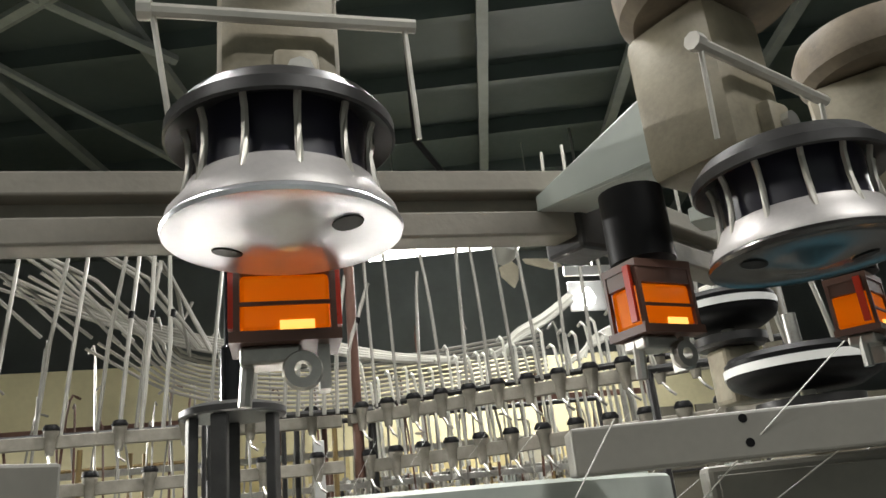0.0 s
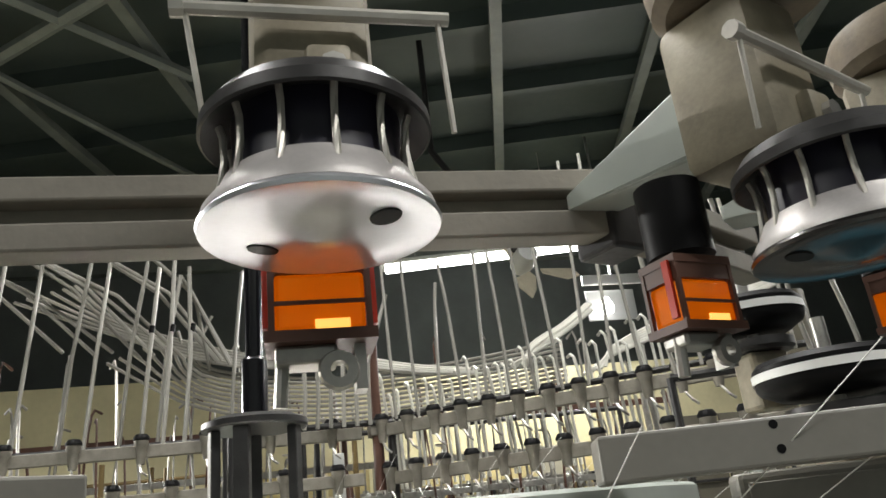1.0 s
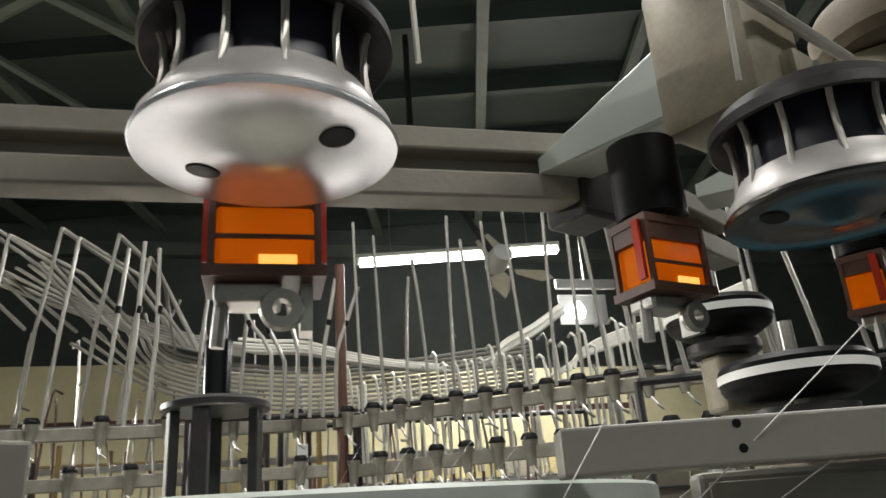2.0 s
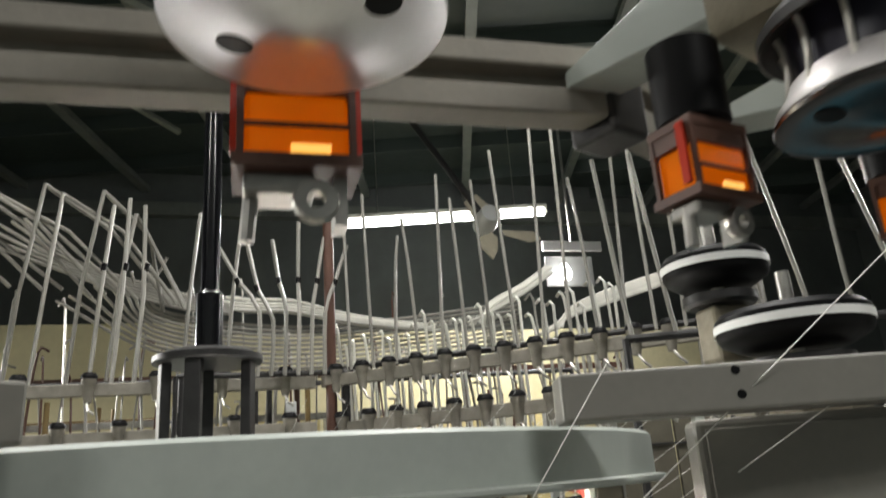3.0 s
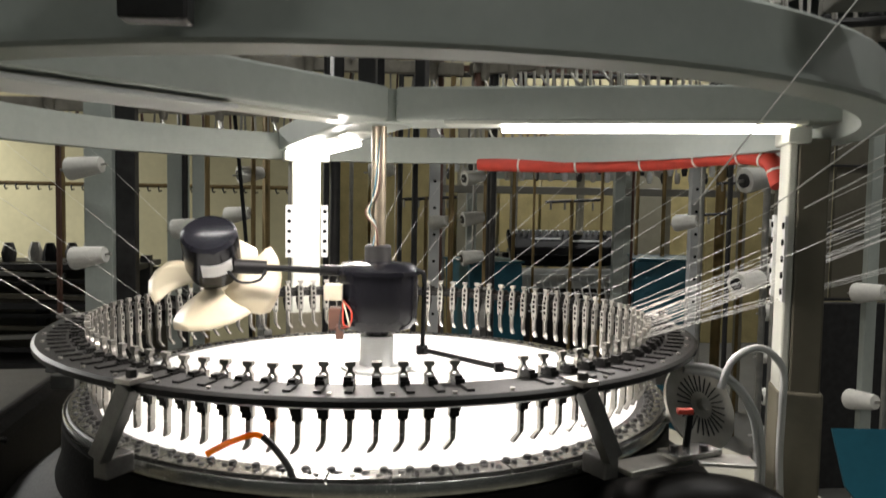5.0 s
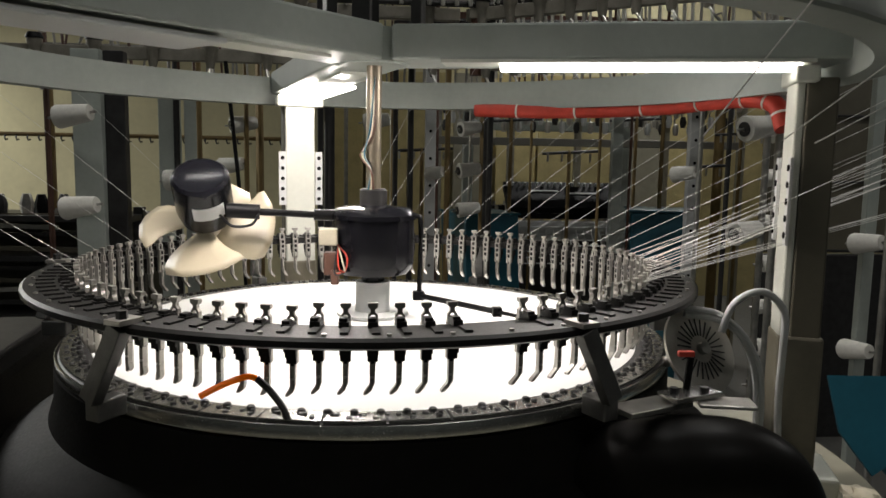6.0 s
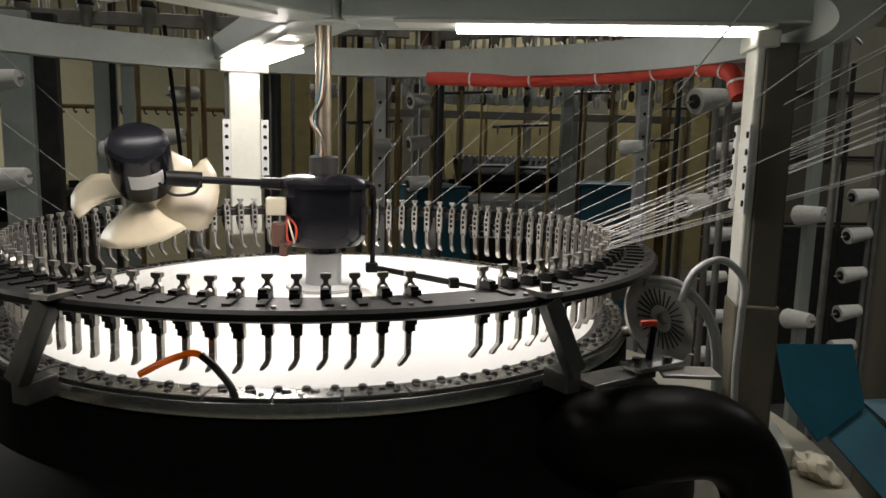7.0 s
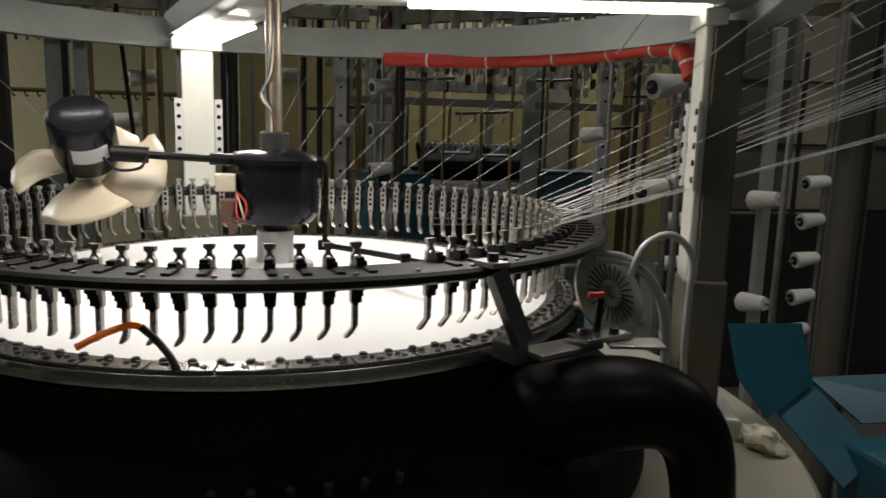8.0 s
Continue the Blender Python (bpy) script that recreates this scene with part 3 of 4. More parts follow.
        bm = lathe(bm_new(), [(0.0, 0.0), (0.0036, 0.0), (0.0038, 0.0004), (0.0036, 0.0012), (0.0, 0.0012)], 20, Matrix.Translation(c + Vector((0, 0, -0.0001))) @ rot(a) @ pose(0, 0, 0, 0, -9.2, 0))
        part("dish_hole", bm, BLACK, wheel, "dark round hole", True)
    for i in range(12):
        a = i * 30 + 8
        bm = bm_new()
        sweep(bm, [polar(0.0232, a, 0.007), polar(0.0222, a, 0.012), polar(0.0216, a, 0.017), polar(0.0218, a, 0.023), polar(0.0235, a, 0.0285)], 0.0009, 6)
        part("cage_pin", bm, ALU, wheel)
    part("flange", lathe(bm_new(), [(0.0, 0.028), (0.018, 0.028), (0.0245, 0.0255), (0.0270, 0.0235), (0.0277, 0.0240), (0.0276, 0.027), (0.024, 0.0315), (0.012, 0.035), (0.0, 0.035)], 48), DARK, wheel, "dusty dark top flange", True)
    bm = box(bm_new(), (0.0, 0.020, 0.0625), (0.032, 0.034, 0.056), None, 0.005)
    box(bm, (0.004, 0.0015, 0.046), (0.012, 0.006, 0.012), None, 0.002)
    housing = part("housing", bm, HOUSING, th, "grimy cream cast housing", True)
    part("bolt", rod(bm_new(), (0.005, -0.004, 0.044), (0.005, 0.003, 0.044), 0.0035, n=8), STEEL, housing)
    bm = bm_new()
    lathe(bm, [(0.0, 0.0905), (0.026, 0.0905), (0.030, 0.094), (0.031, 0.104), (0.028, 0.110), (0.0, 0.110)], 36, Matrix.Translation((0, 0.01, 0)))
    part("drive_pulley", bm, PULLEYBROWN, th, "dusty brown drive pulley", True)
    bm = bm_new()
    rod(bm, (-0.033, -0.001, 0.0617), (0.036, -0.001, 0.0600), 0.0019, n=8)
    rod(bm, (-0.0345, -0.001, 0.0617), (-0.031, -0.001, 0.0617), 0.0028, n=8)
    rod(bm, (-0.031, -0.001, 0.0615), (-0.027, 0.003, 0.034), 0.0008, n=6)
    rod(bm, (0.033, -0.001, 0.060), (0.035, 0.003, 0.028), 0.0008, n=6)
    part("guide_rod", bm, ALU, th, "pale metal guide rod")
    # neck from housing to the ring
    bm = box(bm_new(), (0.0, 0.055, 0.060), (0.020, 0.082, 0.034), None, 0.002)
    for v in bm.verts:
        if v.co.y > 0.05:
            v.co.z = 0.060 + (v.co.z - 0.060) * 0.2 + (-0.006)
    part("clamp", bm, GREY, th, "pale grey tapered mounting plate")
    # amber lamp box hanging behind the wheel
    lx, ly, lz = lamp_at
    off = Matrix.Translation((lx, ly, lz)) @ rot(lamp_turn) @ Matrix.Scale(lamp_size, 4)
    bm = bm_new()
    box(bm, (0, 0, 0.008), (0.027, 0.019, 0.003), off)
    box(bm, (0, 0, -0.0165), (0.029, 0.020, 0.003), off)
    for sx in (-1, 1):
        box(bm, (sx * 0.0126, -0.0085, -0.004), (0.0016, 0.0016, 0.025), off)
        box(bm, (sx * 0.0126, 0.0085, -0.004), (0.0016, 0.0016, 0.025), off)
    box(bm, (0, 0, 0.0038), (0.0262, 0.0178, 0.0062), off)
    box(bm, (0, -0.0085, -0.0075), (0.024, 0.0012, 0.0010), off)
    lamp = part("lamp_frame", bm, BROWN, th, "dark red frame of the lamp box")
    part("lamp_cover", box(bm_new(), (0, 0, -0.0070), (0.0236, 0.0165, 0.0155), off, 0.0012), AMBER, lamp, "translucent amber cover")
    # Glowing strip stands in for the brightly lit lower piece of the cover.
    part("bulb", box(bm_new(), (0.003, -0.0084, -0.0135), (0.009, 0.0012, 0.0025), off), AMBERGLOW, lamp, "glowing amber patch for the brighter lower edge")
    for sx in (-1, 1):
        part("side_bar", box(bm_new(), (sx * 0.0142, -0.0055, -0.003), (0.0014, 0.003, 0.021), off), REDAMBER, lamp, "red side bar")
    part("stem", rod(bm_new(), (lx, ly, 0.0095 + lz), (lx, ly, 0.036), 0.0105, n=20), BLACK, th, smooth=True)
    bm = bm_new()
    box(bm, (-0.004, 0, -0.0205), (0.016, 0.012, 0.005), off, 0.001)
    lathe(bm, [(0.0022, -0.002), (0.0048, -0.002), (0.0054, 0.0), (0.0048, 0.002), (0.0022, 0.002), (0.0022, -0.002)], 20, off @ pose(0.004, -0.007, -0.0255, 90, 0, 0))
    box(bm, (0.010, 0, -0.024), (0.003, 0.008, 0.012), off)
    rod(bm, off @ Vector((-0.010, 0, -0.019)), off @ Vector((-0.011, 0, -0.033)), 0.0018, n=8)
    part("eyelet_bracket", bm, STEEL, th, "worn steel eyelet bracket")
    return th


def feeder_rail():
    """Slotted extrusion ring that carries the feeders."""
    th = thing("feeder_rail", Matrix(), "dusty slotted aluminium rail of the feeder ring", "rail")
    corners = [Vector((-0.75, -0.95)), Vector((-0.35, -1.06)), Vector((0.190, -1.06)), Vector((0.30, -0.99))]
    for i, (p, q) in enumerate(zip(corners, corners[1:])):
        d = q - p
        m = Matrix.Translation((*((p + q) / 2), 1.6465)) @ rot(math.degrees(math.atan2(d.y, d.x)))
        bm = bm_new()
        ln = d.length - 0.004
        box(bm, (0, 0, 0.0115), (ln, 0.014, 0.0095), m, 0.001)
        box(bm, (0, 0, -0.0065), (ln, 0.014, 0.0105), m, 0.001)
        box(bm, (0, 0.004, 0.002), (ln, 0.005, 0.018), m)
        part("rail_segment", bm, BEAM, th)
        if i == 1:
            jm = Matrix.Translation((*q, 1.6465))
            part("joint", box(bm_new(), (0.006, 0.004, -0.002), (0.020, 0.022, 0.030), jm @ rot(22), 0.002), DARK, th, "dark rail joint block")
    return th


def quality_pulley(c, r, group="quality pulleys"):
    th = thing("quality_pulley", Matrix.Translation(c), "black drive pulley with white belt on the outrigger", "pulley", group)
    part("disc", lathe(bm_new(), [(0.0, -0.026), (r * 0.7, -0.026), (r * 0.95, -0.016), (r, -0.010), (r, 0.010), (r * 0.93, 0.016), (r * 0.3, 0.02), (0.0, 0.02)], 48), BLACK, th, smooth=True)
    part("belt", lathe(bm_new(), [(r + 0.0006, -0.0045), (r + 0.002, -0.0045), (r + 0.002, 0.0045), (r + 0.0006, 0.0045)], 48), FABRIC, th, "white belt round the pulley", True)
    part("lower_disc", lathe(bm_new(), [(0.0, -0.05), (r * 0.62, -0.05), (r * 0.7, -0.046), (r * 0.7, -0.036), (0.0, -0.036)], 40), DARK, th, smooth=True)
    part("shaft", rod(bm_new(), (0, 0, -0.075), (0, 0, 0.06), 0.008, n=12), STEEL, th, smooth=True)
    part("pedestal", box(bm_new(), (0, 0, -0.085), (r * 0.8, r * 0.7, 0.07), None, 0.006), HOUSING, th, "grimy cream pedestal")
    return th


# ---- creels and pipes behind ----
def cone(m, r=0.045, ln=0.13, group="yarn cones"):
    th = thing("yarn_cone", m, "white cotton yarn cone on a creel peg", "yarn cone", group)
    part("winding", lathe(bm_new(), [(0.0, 0), (r * 0.95, 0.0), (r, 0.006), (r * 0.72, ln - 0.006), (r * 0.66, ln), (0.0, ln)], 20), CONE, th, smooth=True)
    part("core", lathe(bm_new(), [(0.006, -0.006), (r * 0.55, -0.006), (r * 0.55, 0.004), (0.006, 0.004)], 16), DARK, th, "dark cone core", True)
    part("peg", rod(bm_new(), (0, 0, -0.03), (0, 0, ln + 0.02), 0.005, n=6), STEEL, th)
    return th


def post(p, z0, z1, r, material, label, square=False, holes=False):
    th = thing("creel_post", Matrix.Translation((*p, 0)), label, "post", "creel posts")
    bm = bm_new()
    if square:
        box(bm, (0, 0, (z0 + z1) / 2), (2 * r, 1.4 * r, z1 - z0), None, 0.003)
    else:
        rod(bm, (0, 0, z0), (0, 0, z1), r, n=12)
    part("upright", bm, material, th, smooth=not square)
    if holes:
        for i in range(int((z1 - z0) / 0.12)):
            part("peg_hole", rod(bm_new(), (0, -0.7 * r - 0.001, z0 + 0.06 + i * 0.12), (0, -0.7 * r + 0.002, z0 + 0.06 + i * 0.12), r * 0.3, n=8), BLACK, th)
    part("base_plate", box(bm_new(), (0, 0, 0.006), (4 * r, 4 * r, 0.012)), STEEL, th)
    return th


def tensioner_rail(p, q, n, z):
    p, q = Vector((*p, z)), Vector((*q, z))
    th = thing("tensioner_rail", Matrix(), "steel creel rail with dark knobbed yarn tensioners", "rail", "tensioner rails")
    d = q - p
    m = Matrix.Translation((p + q) / 2) @ rot(math.degrees(math.atan2(d.y, d.x)))
    part("bar", box(bm_new(), (0, 0, 0), (d.length, 0.03, 0.048), m, 0.003), RAILGREY, th)
    for i in range(n):
        c = p + d * ((i + 0.5) / n)
        t = part("tensioner", lathe(bm_new(), [(0.0, -0.050), (0.014, -0.050), (0.018, -0.03), (0.020, 0.015), (0.027, 0.026), (0.027, 0.04), (0.0, 0.042)], 14, Matrix.Translation(c + Vector((0, -0.02, 0)))), RAILGREY, th, smooth=True)
        part("knob", lathe(bm_new(), [(0.0, 0.042), (0.031, 0.042), (0.031, 0.049), (0.022, 0.063), (0.0, 0.065)], 14, Matrix.Translation(c + Vector((0, -0.02, 0)))), BLACK, t, "dark knob", True)
        part("hook", sweep(bm_new(), [c + Vector((0.0, -0.03, -0.05)), c + Vector((0.01, -0.05, -0.08)), c + Vector((0.03, -0.05, -0.095))], 0.005, 6), STEEL, t)
    return th


def side_fan(c):
    th = thing("pole_fan", Matrix.Translation(c) @ Matrix.Scale(1.35, 4), "grey hanging fan with pale green blades below the roof", "fan")
    part("motor", lathe(bm_new(), [(0, -0.07), (0.05, -0.06), (0.06, 0.0), (0.05, 0.07), (0, 0.08)], 20, pose(0, 0, 0, 70, 20, 0)), PORCELAIN, th, smooth=True)
    for i in range(3):
        bm = bm_new()
        m = pose(0.05, 0.0, -0.05, 60, 25, 0) @ rot(i * 120 + 20)
        vs = [(0.04, -0.02, 0), (0.16, -0.06, 0.02), (0.23, -0.03, 0.03), (0.22, 0.05, 0.0), (0.12, 0.05, -0.02), (0.04, 0.02, -0.01)]
        bm.faces.new([bm.verts.new(m @ Vector(v)) for v in vs])
        ob = part("blade", bm, CREAM, th)
        ob.modifiers.new("thickness", "SOLIDIFY").thickness = 0.006
    part("hanger", rod(bm_new(), (-0.02, 0.02, 0.05), (-0.35, 0.25, 0.75), 0.018, n=8), DARK, th)
    part("drop_rod", rod(bm_new(), (-0.35, 0.25, 0.74), (-0.35, 0.25, (5.2 - c[2]) / 1.35), 0.018, n=8), DARK, th)
    return th


def far_machine(c, turn):
    th = thing("far_knitting_machine", Matrix.Translation(c) @ rot(turn), "dark knitting machine in the next aisle with feeder row", "machine")
    part("body", lathe(bm_new(), [(0, 0.1), (0.42, 0.1), (0.45, 0.7), (0.50, 0.78), (0.50, 0.86), (0.40, 0.88), (0, 0.88)], 40), DARK, th, smooth=True)
    part("ring", lathe(bm_new(), [(0.40, 1.0), (0.48, 1.0), (0.48, 1.04), (0.40, 1.04), (0.40, 1.0)], 40), BLACK, th, smooth=True)
    desk = part("desk", box(bm_new(), (0, 0, 0), (0.72, 0.26, 0.05), pose(0, -0.42, 1.14, 38, 0, 0), 0.006), BLACK, th, "black sloping needle desk")
    for k in range(16):
        part("stud", rod(bm_new(), pose(0, -0.42, 1.14, 38, 0, 0) @ Vector((-0.30 + 0.04 * k, 0.09, 0.02)), pose(0, -0.42, 1.14, 38, 0, 0) @ Vector((-0.30 + 0.04 * k, 0.09, 0.05)), 0.008, n=6), PORCELAIN, desk)
    for k in range(2):
        part("strip", box(bm_new(), (-0.11 + 0.26 * k, 0.03 - 0.02 * k, 0.028), (0.2, 0.012, 0.006), pose(0, -0.42, 1.14, 38, 0, 0)), PORCELAIN, desk)
    grille = part("grille", box(bm_new(), (0, 0, 0), (0.56, 0.02, 0.02), pose(-0.08, -0.80, 0.97, 0, 0, 0)), PORCELAIN, th, "pale wire grille")
    for k in range(13):
        part("wire", rod(bm_new(), (-0.36 + 0.0467 * k, -0.80, 0.97), (-0.36 + 0.0467 * k, -0.98, 0.78), 0.004, n=5), PORCELAIN, grille)
    for k in range(6):
        part("wire", rod(bm_new(), (-0.36, -0.83 - 0.03 * k, 0.938 - 0.0317 * k), (0.20, -0.83 - 0.03 * k, 0.938 - 0.0317 * k), 0.004, n=5), PORCELAIN, grille)
    for s in (-1, 1):
        part("grille_leg", rod(bm_new(), (-0.08 + 0.27 * s, -0.80, 0), (-0.08 + 0.27 * s, -0.80, 0.97), 0.012, n=8), STEEL, grille)
    for i in range(24):
        p = polar(0.44, i * 15)
        part("finger", box(bm_new(), (p.x, p.y, 1.0), (0.02, 0.02, 0.14)), STEEL, th)
    part("panel", box(bm_new(), (0, -0.52, 0.93), (0.72, 0.04, 0.13), None, 0.01), PORCELAIN, th, "grey front panel")
    for s in (-1, 1):
        part("column", box(bm_new(), (s * 0.56, 0.0, 0.9), (0.07, 0.07, 1.8), None, 0.005), GREY, th)
    part("top_beam", box(bm_new(), (0, 0, 1.62), (1.25, 0.08, 0.07), None, 0.005), GREY, th)
    for j, z in enumerate((1.72, 1.80)):
        part("rail", box(bm_new(), (0, -0.1, z), (1.9, 0.02, 0.02)), ALU, th)
    for i in range(26):
        part("feeder", lathe(bm_new(), [(0, -0.03), (0.02, -0.03), (0.026, 0.0), (0.02, 0.035), (0, 0.035)], 8, Matrix.Translation((-0.92 + i * 0.072, -0.12, 1.76 + 0.03 * (i % 2)))), STEEL, th)
    return th


def teal_bin(c, size, turn, tip=0.0):
    th = thing("teal_bin", Matrix.Translation(c) @ pose(0, 0, 0, tip, 0, turn), "teal painted sheet metal bin on the floor", "bin", "teal bins")
    bm = bm_new()
    sx, sy, sz = size
    box(bm, (0, 0, sz / 2), (sx, sy, sz), None, 0.01)
    for v in bm.verts:
        if v.co.z > sz * 0.5:
            v.co.y += 0.25 * sy
    part("body", bm, TEAL, th)
    part("rim", box(bm_new(), (0, 0.25 * sy, sz + 0.006), (sx + 0.02, sy + 0.02, 0.012), None, 0.003), TEAL, th)
    return th


def yarns():
    """Threads from the feeders down to the ring."""
    th = thing("yarn_threads", Matrix(), "fine white yarn threads running down to the ring", "yarn", kind="stuff")
    rng = random.Random(7)
    bm = bm_new()
    for i in range(96):
        k = i - 48
        a = (-90 - STEP * (k - 3)) % 360
        p = polar(RF + 0.004, a, 1.226)
        if (a > 345 or a < 105) and i % 2:
            aa = a if a < 180 else a - 360
            q = polar(1.12, aa - 28 + aa * 0.09 + rng.uniform(-2, 2), 1.62 + max(0, aa) * 0.0018 + rng.uniform(-0.02, 0.03))
        elif 120 < a < 215 and i % 4 == 0:
            q = polar(0.92, a + 14 + rng.uniform(-4, 4), 1.60)
        else:
            continue
        rod(bm, p, q, 0.0004 if a > 345 or a < 105 else 0.0003, n=4)
    part("thread", bm, YARN, th)
    bm = bm_new()
    for i in range(18):
        u = i / 17
        p = polar(RF + 0.004, -34 + 38 * u + rng.uniform(-1, 1), 1.226)
        rod(bm, p, (1.5, 0.06 + 0.34 * u + rng.uniform(-0.05, 0.05), 1.49 + 0.05 * u + rng.uniform(-0.09, 0.10)), 0.0005, n=4)
    part("thread_bundle", bm, YARN, th)
    bm = bm_new()
    for p, q in (((0.24, -0.62, 1.40), (0.36, -0.70, 1.60)), ((0.34, -0.55, 1.40), (0.60, -0.78, 1.68)), ((0.40, -0.5, 1.40), (0.72, -0.80, 1.66))):
        rod(bm, p, q, 0.0006, n=4)
    part("thread", bm, YARN, th)
    return th


def details():
    # amber oil tag and dark clip on the cam ring
    th = thing("amber_tag", Matrix.Translation((-0.165, -0.413, 1.141)), "orange and brown plastic tag clipped at the cam ring", "tag")
    bm = sweep(bm_new(), smooth_path([(-0.004, -0.01, 0.003), (0.018, -0.008, 0.014), (0.040, -0.006, 0.021), (0.050, -0.004, 0.019)]), 0.0032, 8)
    part("strap", bm, AMBER, th)
    bm = sweep(bm_new(), smooth_path([(0.050, -0.004, 0.019), (0.062, -0.006, 0.008), (0.076, -0.012, -0.008), (0.082, -0.016, -0.02)]), 0.0036, 8)
    part("clip", bm, DARK, th)
    th = thing("stop_switch", Matrix.Translation((0.345, -0.392, 1.126)), "black stop switch with red tip on a steel bracket", "switch")
    part("bracket", box(bm_new(), (0, 0, 0.004), (0.065, 0.032, 0.006), rot(20), 0.001), BRUSH, th)
    part("base_plate", box(bm_new(), (-0.045, 0.012, -0.006), (0.09, 0.036, 0.006), rot(24), 0.001), STEEL, th, "pale flat base plate")
    part("side_plate", box(bm_new(), (0.036, -0.006, -0.002), (0.060, 0.034, 0.004), rot(-12), 0.001), STEEL, th)
    part("stem", rod(bm_new(), (0.0, 0.01, 0.007), (0.004, 0.012, 0.042), 0.004, n=10), BLACK, th)
    part("tip", box(bm_new(), (-0.002, 0.012, 0.046), (0.018, 0.008, 0.006), None, 0.001), RED, th, "red tip")
    for x in (-0.02, 0.014):
        part("bolt", rod(bm_new(), (x, -0.004, 0.006), (x, -0.004, 0.013), 0.005, n=6), DARK, th)
    # white air hoses
    th = thing("air_hose", Matrix.Translation((0, 0, 0)), "white plastic air hoses curving beside the ring", "hose")
    bm = sweep(bm_new(), smooth_path([(0.446, -0.25, 1.165), (0.462, -0.25, 1.203), (0.498, -0.25, 1.218), (0.529, -0.25, 1.192), (0.537, -0.24, 1.14), (0.548, -0.22, 1.05), (0.57, -0.2, 0.92)]), 0.0048, 10)
    part("hose", bm, PORCELAIN, th, smooth=True)
    for j in range(2):
        bm = sweep(bm_new(), smooth_path([(0.40, -0.24, 1.195 - 0.008 * j), (0.45, -0.24, 1.185 - 0.008 * j), (0.492 - 0.006 * j, -0.24, 1.145), (0.512 - 0.008 * j, -0.24, 1.08), (0.51, -0.24, 0.92)]), 0.004, 8)
        part("hose", bm, PORCELAIN, th, smooth=True)
    th = thing("slotted_disc", Matrix.Translation((0.418, -0.25, 1.142)) @ pose(0, 0, 0, 62, 0, 25), "round steel disc with radial slots beside the ring", "disc")
    part("disc", lathe(bm_new(), [(0.0, -0.003), (0.056, -0.003), (0.058, -0.001), (0.058, 0.003), (0.0, 0.004)], 40), ALU, th, smooth=True)
    for i in range(26):
        part("slot", box(bm_new(), (0.029, 0, 0.0042), (0.022, 0.0017, 0.001), rot(i * 360 / 26)), DARK, th)
    part("shaft", rod(bm_new(), (0, 0, -0.14), (0, 0, 0.012), 0.008, n=12), STEEL, th, smooth=True)
    th = thing("motor_cover", Matrix.Translation((-0.765, 0.03, 0.9155)) @ rot(6), "black dusty motor cover on the bed", "cover")
    part("case", box(bm_new(), (0, 0, 0.065), (0.40, 0.74, 0.13), None, 0.02), SKIRT, th)
    part("lid", box(bm_new(), (0, 0, 0.134), (0.34, 0.66, 0.012), None, 0.004), DARK, th)
    part("stand", box(bm_new(), (-0.115, 0, -0.457), (0.15, 0.6, 0.914), None, 0.006), SKIRT, th)
    part("cable", sweep(bm_new(), smooth_path([(0.10, -0.30, 0.13), (0.15, -0.32, 0.18), (0.21, -0.32, 0.205), (0.28, -0.28, 0.18)]), 0.004, 6), BLACK, th)
    # black bent duct at the bed
    th = thing("black_duct", Matrix(), "glossy black bent duct at the machine bed", "duct")
    way = [(0.20, -0.30, 0.98, 0.05), (0.27, -0.375, 1.035, 0.054), (0.335, -0.42, 1.064, 0.051), (0.398, -0.43, 1.062, 0.045), (0.440, -0.43, 1.028, 0.039), (0.458, -0.43, 0.970, 0.035), (0.462, -0.43, 0.88, 0.034), (0.462, -0.43, 0.6, 0.034), (0.462, -0.43, 0.02, 0.034)]
    pts = smooth_path([w[:3] for w in way], 6)
    radii = [way[k // 6][3] + (way[min(k // 6 + 1, len(way) - 1)][3] - way[k // 6][3]) * (k % 6) / 6 for k in range(len(pts))]
    part("bend", sweep(bm_new(), pts, radii, 28), BLACKDUCT, th, smooth=True)
    part("collar", sweep(bm_new(), pts[37:39], 0.037, 28), BLACK, th, smooth=True)
    # red wrapped pipe under the far rim
    th = thing("red_wrapped_pipe", Matrix(), "red cloth wrapped pipe tied below the rim", "pipe")
    pts = smooth_path([(0.24, 0.62, 1.495), (0.42, 0.52, 1.49), (0.585, 0.36, 1.492), (0.655, 0.17, 1.496), (0.682, 0.09, 1.484), (0.688, 0.06, 1.440)], 6)
    bm = sweep(bm_new(), pts, 0.016, 12)
    part("wrap", bm, RED, th, smooth=True)
    for i in range(3, len(pts) - 3, 4):
        d = (pts[i + 1] - pts[i]).normalized()
        part("tie", sweep(bm_new(), [pts[i] - d * 0.002, pts[i] + d * 0.002], 0.0172, 12), CONE, th)
    # grey control box
    th = thing("control_box", Matrix.Translation((0.595, -0.61, 1.45)) @ rot(-22), "grey-green sheet metal control box under the outrigger", "box")
    part("case", box(bm_new(), (0, 0, 0.03), (0.19, 0.06, 0.15), None, 0.006), MIDGREY, th)
    part("door", box(bm_new(), (0, -0.032, 0.03), (0.17, 0.004, 0.13), None, 0.001), MIDGREY, th)


def pipe_banks():
    """Banks of thin yarn pipes over the creel, each with its rack."""
    rng = random.Random(4)

    def bank(label, rack_p, rack_q, legs=True):
        th = thing("pipe_bank", Matrix(), label, "pipes", "pipe banks")
        p, q = Vector(rack_p), Vector(rack_q)
        part("rack_bar", rod(bm_new(), p, q, 0.012, n=8), DARK, th)
